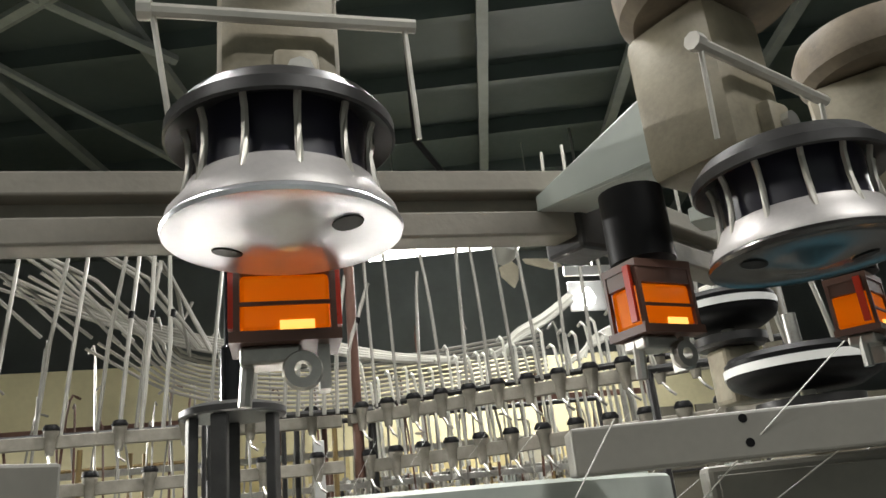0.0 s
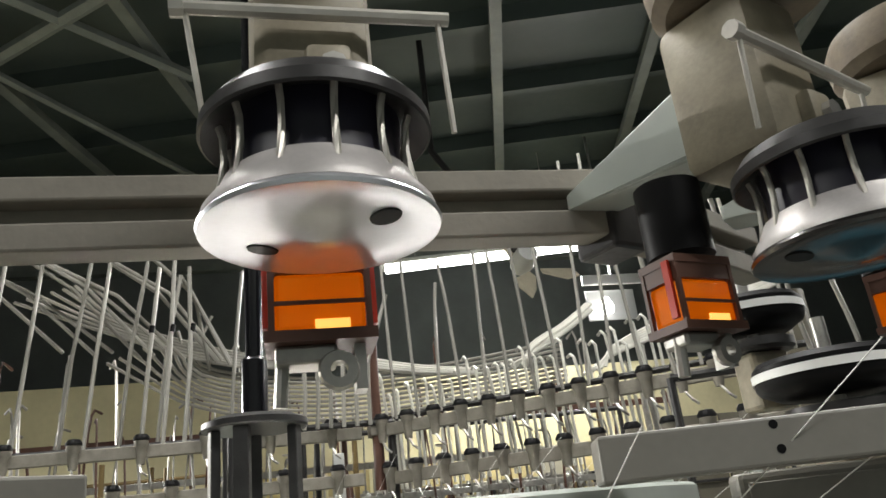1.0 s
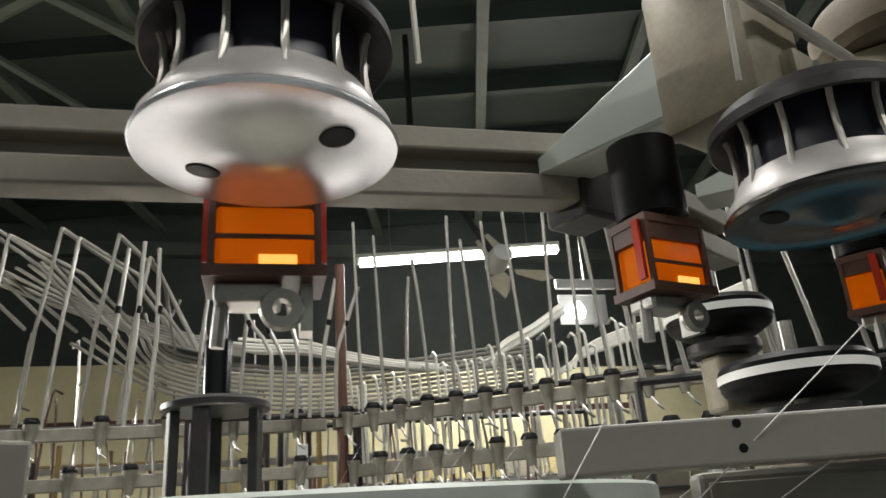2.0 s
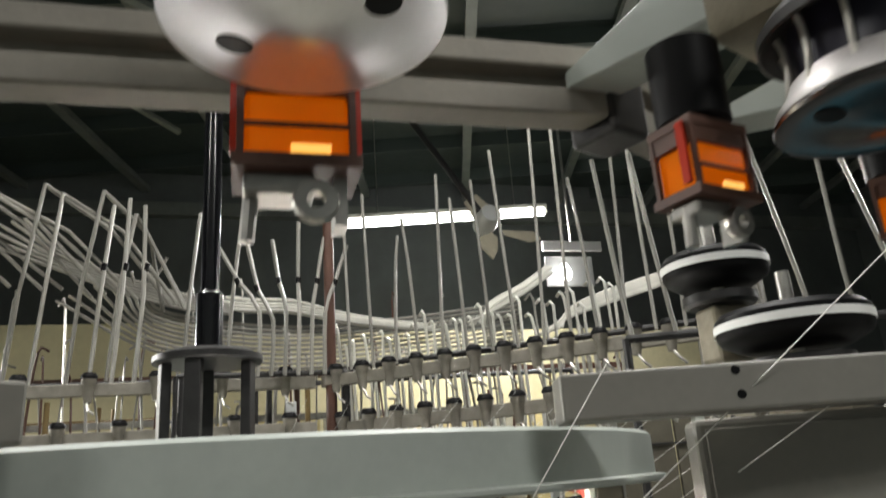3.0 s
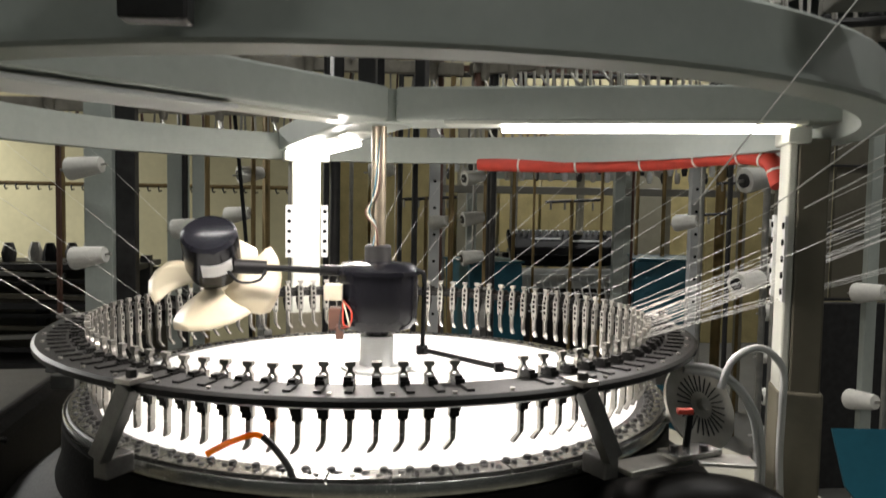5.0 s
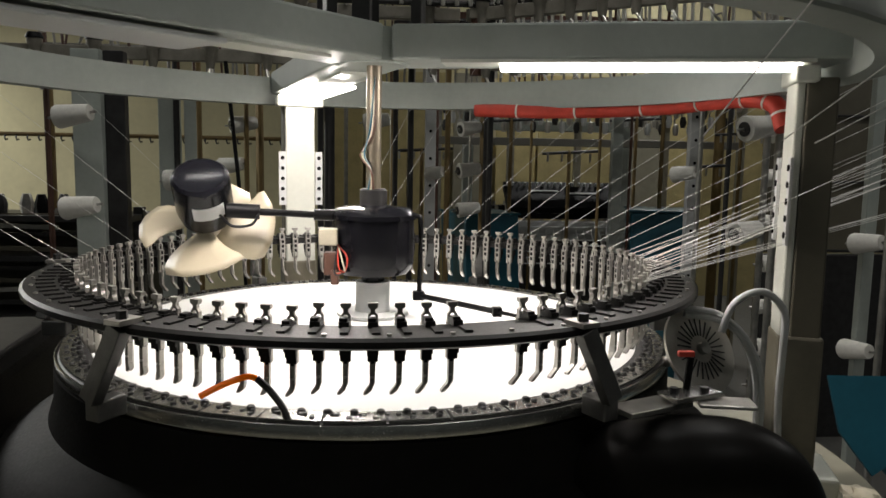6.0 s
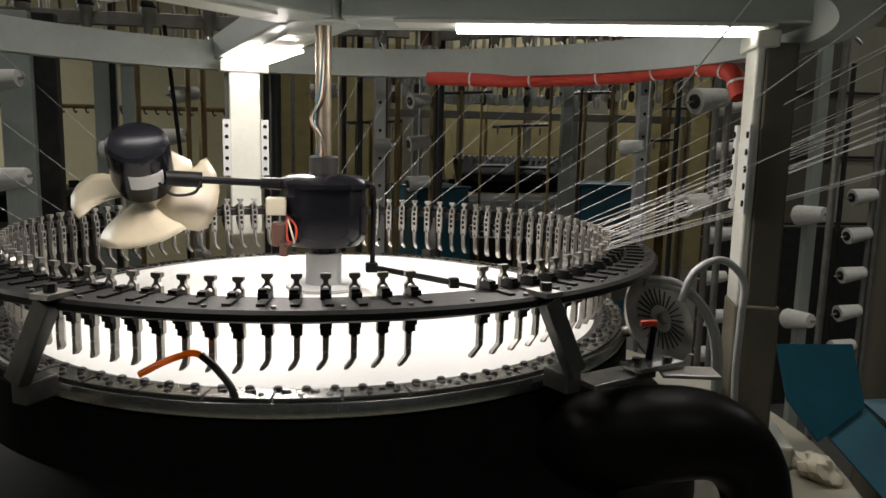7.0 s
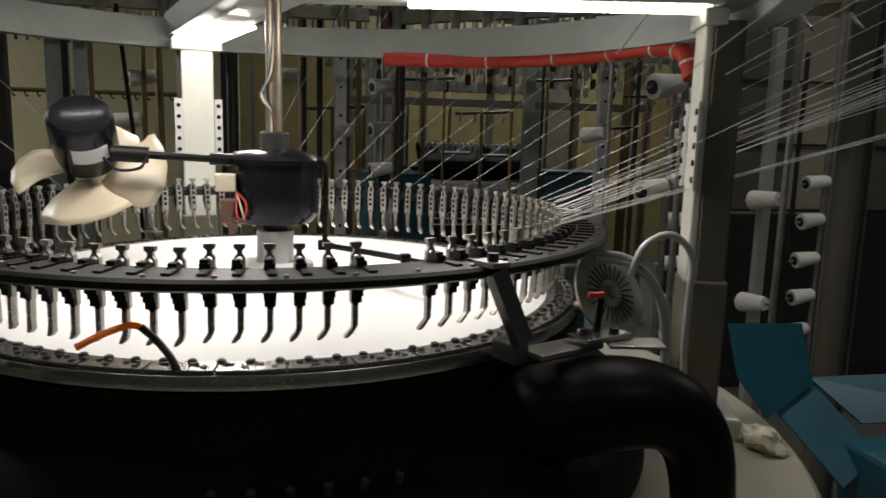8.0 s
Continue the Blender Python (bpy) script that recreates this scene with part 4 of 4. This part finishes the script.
        for e in (p, q):
            part("rack_post", rod(bm_new(), (e.x, e.y, 0), e, 0.012, n=8), DARK, th)
        return th

    def pipe(th, pts, r=0.0095, steps=4):
        part("yarn_pipe", sweep(bm_new(), smooth_path(pts, steps), r, 7), TUBEWHITE, th, smooth=True)

    def white_pipe(th, pts, r=0.0075, steps=4):
        part("white_pipe", sweep(bm_new(), smooth_path(pts, steps), r, 7), WHITEPIPE, th, smooth=True)

    # left bank: uprights that fold over at the top into a sagging bundle
    th = bank("grey-white yarn pipes folding down into a sagging bundle", (-1.5, 1.90, 1.965), (0.15, 1.90, 1.965))
    for i in range(9):
        x = -1.50 + i * 0.125 + rng.uniform(-0.02, 0.02)
        yb = 1.84 + 0.05 * (i % 3)
        top = 2.88 - 0.018 * i + rng.uniform(-0.05, 0.05)
        xt = x + 0.05 + rng.uniform(0, 0.05)
        pipe(th, [(x, yb, 1.95), (x + 0.03, yb, 2.35), (xt, yb, top)], 0.0085, 1)
        for k in range(1 + i % 2):
            e = min(xt + 0.55 + 0.06 * k, -0.30 + 0.03 * (i % 4))
            pipe(th, [(xt, yb + 0.015 + 0.03 * k, top), ((xt + e) / 2, yb + 0.12 + 0.03 * k, (top + 2.44) / 2 + 0.03), (e, yb + 0.2 + 0.03 * k, 2.40 - 0.012 * i + 0.02 * k)], 0.0085, 1)
    for i in range(6):
        o = 0.014 * i
        pipe(th, [(-1.15 + 0.05 * i, 2.18, 2.68 + o), (-0.7, 2.2, 2.50 + o), (-0.3, 2.22, 2.36 + o), (-0.02, 2.24, 2.32 + o * 0.6)], 0.008)
    for i, x in enumerate((-0.52, -0.44, -0.36)):
        pipe(th, [(x, 1.80, 1.95), (x + 0.02, 1.80, 2.3), (x + 0.05 - 0.02 * i, 1.80, 2.68 + 0.03 * (i % 2))], 0.009, 1)
        part("dark_joint", rod(bm_new(), (x + 0.026, 1.80, 2.40), (x + 0.029, 1.80, 2.43), 0.0115, n=8), BLACK, th)
    # middle bank: fans of pipes leaning away from the column
    th = bank("short white yarn pipes fanning out behind the column", (-0.2, 1.745, 1.962), (0.45, 1.745, 1.962))
    for i in range(6):
        x = 0.10 + 0.052 * i
        lean = -0.17 + 0.055 * i + rng.uniform(-0.02, 0.02)
        knee = 2.20 + rng.uniform(-0.03, 0.04)
        pipe(th, [(x, 1.72, 1.95), (x + 0.008, 1.72, knee), (x + lean * 0.45, 1.74, knee + 0.13), (x + lean, 1.76, 2.56 + rng.uniform(-0.08, 0.06))], 0.0085, 2)
        part("dark_joint", rod(bm_new(), (x + lean * 0.45, 1.74, knee + 0.12), (x + lean * 0.52, 1.742, knee + 0.145), 0.011, n=8), BLACK, th)
    for i in range(3):
        x = -0.18 + 0.08 * i + rng.uniform(-0.01, 0.01)
        pipe(th, [(x, 1.78, 1.95), (x + 0.02, 1.78, 2.3), (x + 0.05, 1.80, 2.62 + rng.uniform(-0.05, 0.05))], 0.008, 2)
    # white bundles that sag from the far bank to the middle and rise again
    th = bank("bright white bundled yarn pipes sagging over the creel", (0.1, 2.30, 1.99), (1.6, 2.12, 1.99))
    for i in range(9):
        o, y = 0.016 * (i % 5) + rng.uniform(-0.008, 0.008), 2.24 + 0.03 * (i // 3)
        white_pipe(th, [(-0.10 + 0.02 * i, y, 2.35 + o), (0.08, y, 2.335 + o), (0.261, y, 2.33 + o), (0.477, y, 2.285 + o * 0.8), (0.697, y, 2.252 + o * 0.6), (0.93 + 0.01 * i, y, 2.232 + o * 0.4)])
    for i in range(6):
        o, y = 0.010 * i, 2.06 + 0.03 * (i % 3)
        white_pipe(th, [(1.07 + 0.02 * i, y, 2.22), (1.21, y, 2.28 + o), (1.38, y, 2.37 + o), (1.53, y, 2.47 + o)])
        white_pipe(th, [(1.20 + 0.02 * i, 1.5, 2.05 + o * 0.5), (1.34, 1.5, 2.12 + o * 0.6), (1.50, 1.48, 2.17 + o), (1.72, 1.42, 2.23 + o), (2.05, 1.30, 2.34 + o)])
    # right bank over the slanting rail
    th = bank("tall thin yarn pipes over the slanting creel rail", (0.45, 1.84, 1.985), (1.75, 0.86, 1.985))
    for i in range(16):
        x = 0.47 + i * 0.082
        y = 1.80 - 0.72 * max(0, x - 0.4)
        tilt = rng.uniform(-0.05, 0.04)
        pipe(th, [(x, y, 1.97), (x + tilt * 0.5, y, 2.35), (x + tilt, y, 2.66 + rng.uniform(-0.2, 0.25))], 0.007)
    for i in range(30):
        x = 0.46 + (i // 3) * 0.098 + 0.022 * (i % 3) + rng.uniform(-0.006, 0.006)
        y = 1.88 - 0.72 * max(0, x - 0.4)
        h = 2.10 + rng.uniform(-0.03, 0.06) + 0.06 * max(0, x - 0.9)
        white_pipe(th, [(x, y, 1.70), (x - 0.008, y, 1.9), (x - 0.03 + 0.012 * (i % 3), y, h), (x - 0.036 + 0.012 * (i % 3), y + 0.05, h + 0.012)], 0.0062, 2)
    # far right bank, leaning steeply
    th = bank("steep white yarn pipes leaning over the pulleys", (1.1, 0.62, 1.86), (2.05, 0.19, 1.86))
    for i in range(9):
        x = 1.12 + 0.11 * i
        y = 0.62 - 0.45 * (x - 1.1)
        top = 2.45 + rng.uniform(-0.1, 0.25)
        pipe(th, [(x, y, 1.85), (x - 0.02, y, 2.0), (x - 0.06 + rng.uniform(-0.06, 0.04), y, top - 0.22)], 0.007)


def back_pipes():
    """Thin crowded uprights and cross rails between the creel and the partition."""
    rng = random.Random(21)
    th = thing("pipe_rack", Matrix(), "crowded thin dusty pipes on a brown rack behind the creel", "pipes")
    for z, y in ((1.86, 2.5), (2.07, 2.55), (1.70, 2.45)):
        part("cross_rail", box(bm_new(), (0.3, y, z), (3.6, 0.025, 0.03), None, 0.002), BROWN if z > 2 else STEEL, th)
    for x in (-1.5, 0.3, 2.1):
        part("rack_post", rod(bm_new(), (x, 2.5, 0), (x, 2.5, 2.1), 0.014, n=8), BROWN, th)
    for i in range(96):
        x = -1.5 + i * 0.037 + rng.uniform(-0.012, 0.012)
        y = 2.42 + rng.uniform(-0.08, 0.12)
        top = 2.02 + rng.uniform(-0.12, 0.22) + (0.25 if i % 7 == 0 else 0)
        lean = rng.uniform(-0.05, 0.05)
        bm = sweep(bm_new(), smooth_path([(x, y, 1.66), (x + lean * 0.3, y, 1.84), (x + lean, y + 0.02, top), (x + lean + rng.uniform(-0.05, 0.05), y + 0.06, top + 0.015)], 3), rng.uniform(0.0045, 0.0075), 6)
        part("thin_pipe", bm, rng.choice((TUBEWHITE, TUBEWHITE, STEEL, BROWN)), th, smooth=True)
    for i in range(10):
        z = 2.10 + 0.022 * i
        bm = sweep(bm_new(), smooth_path([(-0.75 + 0.05 * i, 2.2, z + 0.28), (-0.35, 2.25, z + 0.06), (0.2, 2.3, z - 0.03), (0.8, 2.3, z + 0.0), (1.4, 2.2, z + 0.06)], 5), 0.0075, 6)
        part("sagging_pipe", bm, TUBEWHITE, th, smooth=True)


def flood_lamp():
    th = thing("flood_lamp", Matrix.Translation((2.95, 5.0, 3.3)), "white lamp fixture with a bright bulb on the far wall", "lamp")
    part("bulb", lathe(bm_new(), [(0, -0.08), (0.05, -0.06), (0.07, 0), (0.05, 0.05), (0.03, 0.09), (0, 0.1)], 16), TUBELIGHT, th, "bright glowing bulb", True)
    part("reflector", box(bm_new(), (0.15, 0.1, 0.30), (0.62, 0.04, 0.10), None, 0.01), FABRIC, th)
    part("panel", box(bm_new(), (0.12, 0.15, 0.06), (0.5, 0.02, 0.30), None, 0.01), PORCELAIN, th)
    part("hanger", rod(bm_new(), (0.15, 0.1, 0.35), (0.15, 0.1, 1.9), 0.015, n=8), STEEL, th)
    area_lamp("bulb_light", (2.95, 4.85, 3.3), (1.5, 0, 1.8), 0.15, 0.15, 30)


def teal_machine_cover():
    th = thing("teal_cover", Matrix(), "teal sheet metal cover with raised flap beside the bed", "cover")
    def slab(pts, t, name, label=""):
        bm = bm_new()
        pts = [Vector(p) for p in pts]
        nrm = (pts[1] - pts[0]).cross(pts[2] - pts[0]).normalized() * t
        a = [bm.verts.new(p) for p in pts]
        b = [bm.verts.new(p + nrm) for p in pts]
        bm.faces.new(a)
        bm.faces.new(b[::-1])
        n = len(pts)
        for k in range(n):
            bm.faces.new((a[k], a[(k + 1) % n], b[(k + 1) % n], b[k]))
        part(name, bm, TEAL, th, label)
    slab([(0.96, 0.30, 0.94), (1.14, 0.2986, 0.936), (1.15, 0.2545, 0.81), (1.03, 0.2318, 0.745), (0.97, 0.2615, 0.83)], 0.006, "flap", "raised teal flap")
    slab([(1.06, 0.25, 0.755), (1.155, 0.27, 0.81), (1.215, 0.12, 0.70), (1.12, 0.10, 0.645)], 0.006, "chute")
    slab([(1.15, 0.27, 0.82), (1.6, 0.29, 0.81), (1.6, 0.20, 0.73), (1.22, 0.18, 0.745)], 0.006, "top_sheet")
    bm = bm_new()
    box(bm, (1.38, 0.0, 0.36), (0.44, 0.34, 0.72), None, 0.012)
    part("body", bm, TEAL, th)
    th = thing("rag", Matrix.Translation((0.666, -0.248, 0.915)), "crumpled beige cotton rag lying on the bed edge", "rag")
    bm = bm_new()
    bmesh.ops.create_icosphere(bm, subdivisions=3, radius=0.026)
    for v in bm.verts:
        d = 1 + 0.5 * noise.noise(v.co * 50) + 0.25 * noise.noise(v.co * 130)
        v.co = Vector((v.co.x * d * 0.9, v.co.y * d * 1.3, max(0.0, v.co.z * d * 0.8 + 0.012)))
    part("cloth", bm, CREAM, th, smooth=True)


def creel_back():
    """Bars, hooks and racks against the partition."""
    for z, x0, x1 in ((1.475, -3.2, -0.5), (1.95, -3.0, -0.4)):
        th = thing("creel_bar", Matrix(), "ochre horizontal creel bar with small dark hooks", "bar", "creel bars")
        part("bar", rod(bm_new(), (x0, 3.25, z), (x1, 3.25, z), 0.012, n=8), OCHRE, th)
        for i in range(int((x1 - x0) / 0.06)):
            x = x0 + 0.03 + i * 0.06
            part("hook", sweep(bm_new(), [(x, 3.25, z), (x, 3.23, z - 0.018), (x + 0.008, 3.225, z - 0.034), (x + 0.018, 3.23, z - 0.028)], 0.005, 5), DARK, th)
        for x in (x0, x1):
            part("bar_post", rod(bm_new(), (x, 3.25, 0), (x, 3.25, z), 0.016, n=8), OCHRE, th)
    th = thing("feeder_gantry", Matrix(), "grey steel gantry with a row of small dark feeders", "gantry")
    for z, t in ((1.50, 0.05), (1.78, 0.03)):
        part("beam", box(bm_new(), (1.45, 3.75, z), (2.1, 0.05, t), None, 0.004), MIDGREY, th)
    for x in (0.42, 0.9, 1.35, 1.95, 2.48):
        part("gantry_post", box(bm_new(), (x, 3.75, 0.9), (0.045, 0.045, 1.8), None, 0.004), BEIGE if x > 1 else STEEL, th)
    for i in range(84):
        x = 0.46 + (i % 42) * 0.048
        z = 1.60 + 0.05 * (i % 2) + 0.11 * (i // 42)
        t = part("feeder", lathe(bm_new(), [(0, -0.04), (0.014, -0.04), (0.022, -0.005), (0.016, 0.03), (0, 0.035)], 10, Matrix.Translation((x, 3.70, z))), (DARK, PORCELAIN, ALU)[i % 3], th, smooth=True)
        part("stalk", rod(bm_new(), (x, 3.72, z), (x, 3.74, 1.78), 0.006, n=5), STEEL, th)
    rng = random.Random(11)
    for i in range(10):
        x = -0.15 + i * 0.26 + rng.uniform(-0.05, 0.05)
        y = 2.9 + rng.uniform(-0.25, 0.7)
        post((x, y), 0.0, 1.9 + rng.uniform(-0.1, 0.25), rng.choice((0.008, 0.012, 0.016)), rng.choice((OCHRE, BROWN, OCHRE, STEEL)), "thin creel upright behind the machine")
    for i, (x, z) in enumerate(((0.28, 1.42), (0.80, 1.60), (1.15, 1.42), (1.55, 1.62), (1.95, 1.35), (2.2, 1.55))):
        th = thing("creel_bar", Matrix(), "dark short creel arm with thread eyelets", "bar", "creel arms")
        part("bar", rod(bm_new(), (x - 0.16, 3.2, z), (x + 0.18, 3.2, z + 0.02), 0.009, n=8), DARK, th)
        part("bar_post", rod(bm_new(), (x, 3.2, 0), (x, 3.2, z + 0.02), 0.011, n=8), OCHRE, th)
        for k in range(4):
            part("thread_eye", rod(bm_new(), (x - 0.13 + k * 0.085, 3.19, z), (x - 0.13 + k * 0.085, 3.19, z - 0.045), 0.007, n=6), STEEL, th)
    # wall panels, slightly different in depth
    for i in range(11):
        x = -0.30 + i * 0.43
        p = part("wall_panel", box(bm_new(), (x, 6.3 + 0.01 * (i % 3), 1.11), (0.40, 0.02, 2.22), None, 0.004), (OCHREPANEL, BEIGE)[i % 4 == 3])
        tagged(p, "ochre yellow tall board standing on the floor", "board", "boards behind the creel")
    # sheet-clad creel frame beyond the right leg
    th = thing("creel_screen", Matrix(), "dark and beige sheet screen, widened to darken the view behind the creel", "screen")
    part("dark_base", box(bm_new(), (2.76, 2.36, 0.47), (1.66, 0.06, 0.94), None, 0.004), DARK, th, "dark dusty lower panel")
    # All sheets but one are coloured dark, spread leftward to darken the background.
    for k in range(5):
        part("sheet", box(bm_new(), (2.08 + 0.33 * k, 2.36, 1.45), (0.315, 0.02, 1.0), None, 0.002), BEIGE if k == 2 else OLIVE, th)
    for z in (0.96, 1.30, 1.62):
        part("batten", rod(bm_new(), (1.95, 2.335, z), (3.55, 2.335, z), 0.007, n=6), DARK, th)
    part("screen_post", rod(bm_new(), (2.335, 1.95, 0), (2.335, 1.95, 1.72), 0.011, n=8), DARK, th)
    # dark equipment low on the far side
    th = thing("dark_rack", Matrix.Translation((-2.0, 2.9, 0)), "dark cluttered machine rack in the next aisle", "rack")
    for z in (0.55, 0.85, 1.05):
        part("shelf", box(bm_new(), (0, 0, z), (1.6, 0.4, 0.03), None, 0.004), DARK, th)
    part("back_panel", box(bm_new(), (0, 0.22, 0.52), (1.7, 0.02, 1.0)), OLIVE, th, "dull dark back sheet")
    rng = random.Random(5)
    for k in range(9):
        z = 0.62 + 0.055 * k
        part("loose_bar", box(bm_new(), (rng.uniform(-0.25, 0.25), -0.12 + 0.02 * (k % 4), z), (rng.uniform(0.9, 1.3), 0.03, 0.022), pose(0, 0, 0, 0, rng.uniform(-2, 2), rng.uniform(-3, 3))), (DARK, STEEL, OLIVE)[k % 3], th)
    for x in (-0.78, -0.3, 0.25, 0.78):
        part("rack_leg", box(bm_new(), (x, 0, 0.55), (0.05, 0.05, 1.1)), DARK, th)
    rng = random.Random(3)
    for i in range(16):
        x = -0.72 + i * 0.095
        part("spool", lathe(bm_new(), [(0, 0), (0.03, 0), (0.036, 0.05), (0.02, 0.1), (0, 0.1)], 10, Matrix.Translation((x, -0.08 + rng.uniform(-0.05, 0.05), 1.065))), (DARK, STEEL, BLACK)[i % 3], th, smooth=True)
    # hanging black cable and coiled lead
    th = thing("hanging_cable", Matrix(), "thin black cable hanging before the creel", "cable")
    part("cable", sweep(bm_new(), smooth_path([(-0.445, 1.2, 1.66), (-0.425, 1.2, 1.45), (-0.405, 1.2, 1.2), (-0.39, 1.2, 0.8), (-0.385, 1.2, 0.0)]), 0.006, 6), BLACK, th)


hall()
knitting_machine()
cam_ring()
feeder_ring()
lint_fan()
feeder_rail()
yarn_feeder(pose(0.0735, -1.157, 1.601))
# The next two dishes take the darker metal to imitate mirrored dark surroundings.
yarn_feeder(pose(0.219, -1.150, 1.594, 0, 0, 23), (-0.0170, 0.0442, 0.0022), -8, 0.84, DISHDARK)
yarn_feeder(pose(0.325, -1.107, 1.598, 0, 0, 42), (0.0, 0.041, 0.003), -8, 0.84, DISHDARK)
quality_pulley((0.638, -0.60, 1.650), 0.080)
quality_pulley((0.632, -0.49, 1.746), 0.064)
tensioner_rail((-1.6, 1.8), (0.33, 1.8), 8, 1.93)
tensioner_rail((-1.55, 1.8), (0.33, 1.8), 9, 1.75)
tensioner_rail((0.36, 1.8), (1.6, 0.88), 13, 1.93)
tensioner_rail((0.38, 1.8), (1.6, 0.75), 13, 1.74)
pipe_banks()
back_pipes()
side_fan((1.6, 3.2, 3.15))
# Radius enlarged so that the tube's shape takes in its bloom of light.
tube_lamp((0.98, 5.5, 3.94), (3.02, 5.5, 4.11), 420, 0.048)
# Unseen lamp added to brighten the right rear of the creel.
tube_lamp((3.5, 0.0, 2.8), (3.5, 1.3, 2.8), 60)
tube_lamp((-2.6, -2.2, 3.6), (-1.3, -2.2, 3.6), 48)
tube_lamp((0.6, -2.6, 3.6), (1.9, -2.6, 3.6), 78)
# Two unseen ceiling lamps added to light the pipes and cones from above.
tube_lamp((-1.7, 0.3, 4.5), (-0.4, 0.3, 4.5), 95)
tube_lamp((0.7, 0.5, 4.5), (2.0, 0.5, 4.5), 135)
# Strong unseen lamp added to brighten the near left partition.
tube_lamp((-4.9, 3.5, 2.7), (-3.6, 3.5, 2.7), 580)
flood_lamp()
creel_back()
far_machine((1.22, 4.1, 0), 0)
teal_bin((0.66, 3.2, 0.0), (0.34, 0.4, 1.06), 15)
teal_bin((1.64, 3.0, 0.0), (0.34, 0.4, 1.10), -15)
teal_machine_cover()
for p, r, mt, sq in (((-0.950, 1.5), 0.047, GREY, True), ((-0.870, 1.52), 0.033, DARK, True), ((-0.91, 2.46), 0.014, DARK, False), ((-0.845, 2.5), 0.035, GREY, True), ((-0.95, 2.5), 0.045, GREY, True), ((-1.77, 3.2), 0.02, OCHRE, False), ((-0.64, 3.2), 0.022, OCHRE, False),
                     ((-0.147, 1.4), 0.018, DARK, False), ((0.253, 2.2), 0.024, PORCELAIN, True), ((0.65, 3.2), 0.018, OCHRE, False), ((1.37, 3.0), 0.03, GREY, True),
                     ((1.69, 2.7), 0.03, PORCELAIN, True), ((2.16, 3.4), 0.03, OCHRE, False), ((1.724, 1.3), 0.021, GREY, True)):
    post(p, 0.0, 1.72 if mt is GREY or p[0] == -0.870 else 1.9, r, mt, "upright steel creel post standing on the floor", sq, sq and mt is PORCELAIN)
pole = thing("rail_pole", Matrix.Translation((0.39, 1.764, 1.70)), "brown painted pole fixed to the creel rail", "pole")
part("tube", rod(bm_new(), (0, 0, 0), (0, 0, 0.9), 0.022, n=14), BROWN, pole, smooth=True)
part("clamp", box(bm_new(), (0, 0.006, 0.23), (0.06, 0.056, 0.04), None, 0.004), RAILGREY, pole)
post((1.825, 1.0), 0.0, 2.2, 0.055, OLIVE, "thick dull olive standpipe beside the teal cover")
held = []
for x, y, z, yaw, sz in ((-0.955, 1.38, 1.500, 80, 0.9), (-0.945, 1.38, 1.205, 80, 0.9), (-0.864, 2.3, 1.27, 82, 1.1), (-0.69, 2.6, 1.33, 70, 1.0), (-0.63, 2.6, 1.53, 120, 1), (0.015, 2.6, 1.56, 80, 1.0),
                         (0.285, 2.13, 1.32, 40, 0.75), (0.53, 3.0, 1.55, 115, 1), (0.53, 3.0, 1.322, 105, 1), (0.53, 3.0, 1.103, 100, 1), (1.60, 2.6, 1.325, 40, 1),
                         (1.25, 1.2, 1.50, 105, 1.0), (1.33, 1.4, 1.14, 115, 1), (1.574, 1.6, 1.498, 70, 0.7), (1.564, 1.6, 1.335, 80, 0.8), (1.567, 1.6, 1.164, 80, 0.7), (1.569, 1.6, 1.003, 80, 0.8), (1.564, 1.6, 0.832, 80, 0.7),
                         (1.573, 1.6, 0.67, 80, 0.8), (1.556, 1.6, 0.518, 80, 0.8), (1.691, 1.24, 1.12, 20, 0.85), (1.682, 1.24, 0.744, 15, 0.85), (2.415, 1.9, 1.138, 88, 0.9), (2.407, 1.9, 0.963, 90, 0.9),
                         (2.400, 1.9, 0.781, 86, 0.9), (2.398, 1.9, 0.603, 90, 0.9), (2.387, 1.9, 0.439, 92, 0.9)):
    cm = Matrix.Translation((x, y, z)) @ rot(yaw - 90) @ pose(0, 0, 0, 0, 82, 0) @ pose(0, 0, -0.06)
    cone(cm, 0.043 * sz, 0.125 * sz)
    e = cm @ Vector((0, 0, 0.125 * sz + 0.02))
    if y > 1.19 and y != 1.38 and all((e.x - c.x) ** 2 + (e.y - c.y) ** 2 > 0.0004 for c in held):
        held.append(e)
        post((e.x, e.y), 0.0, 1.95, 0.012, OCHRE if x < 1 else STEEL, "thin creel post that holds yarn cones")
yarns()
details()
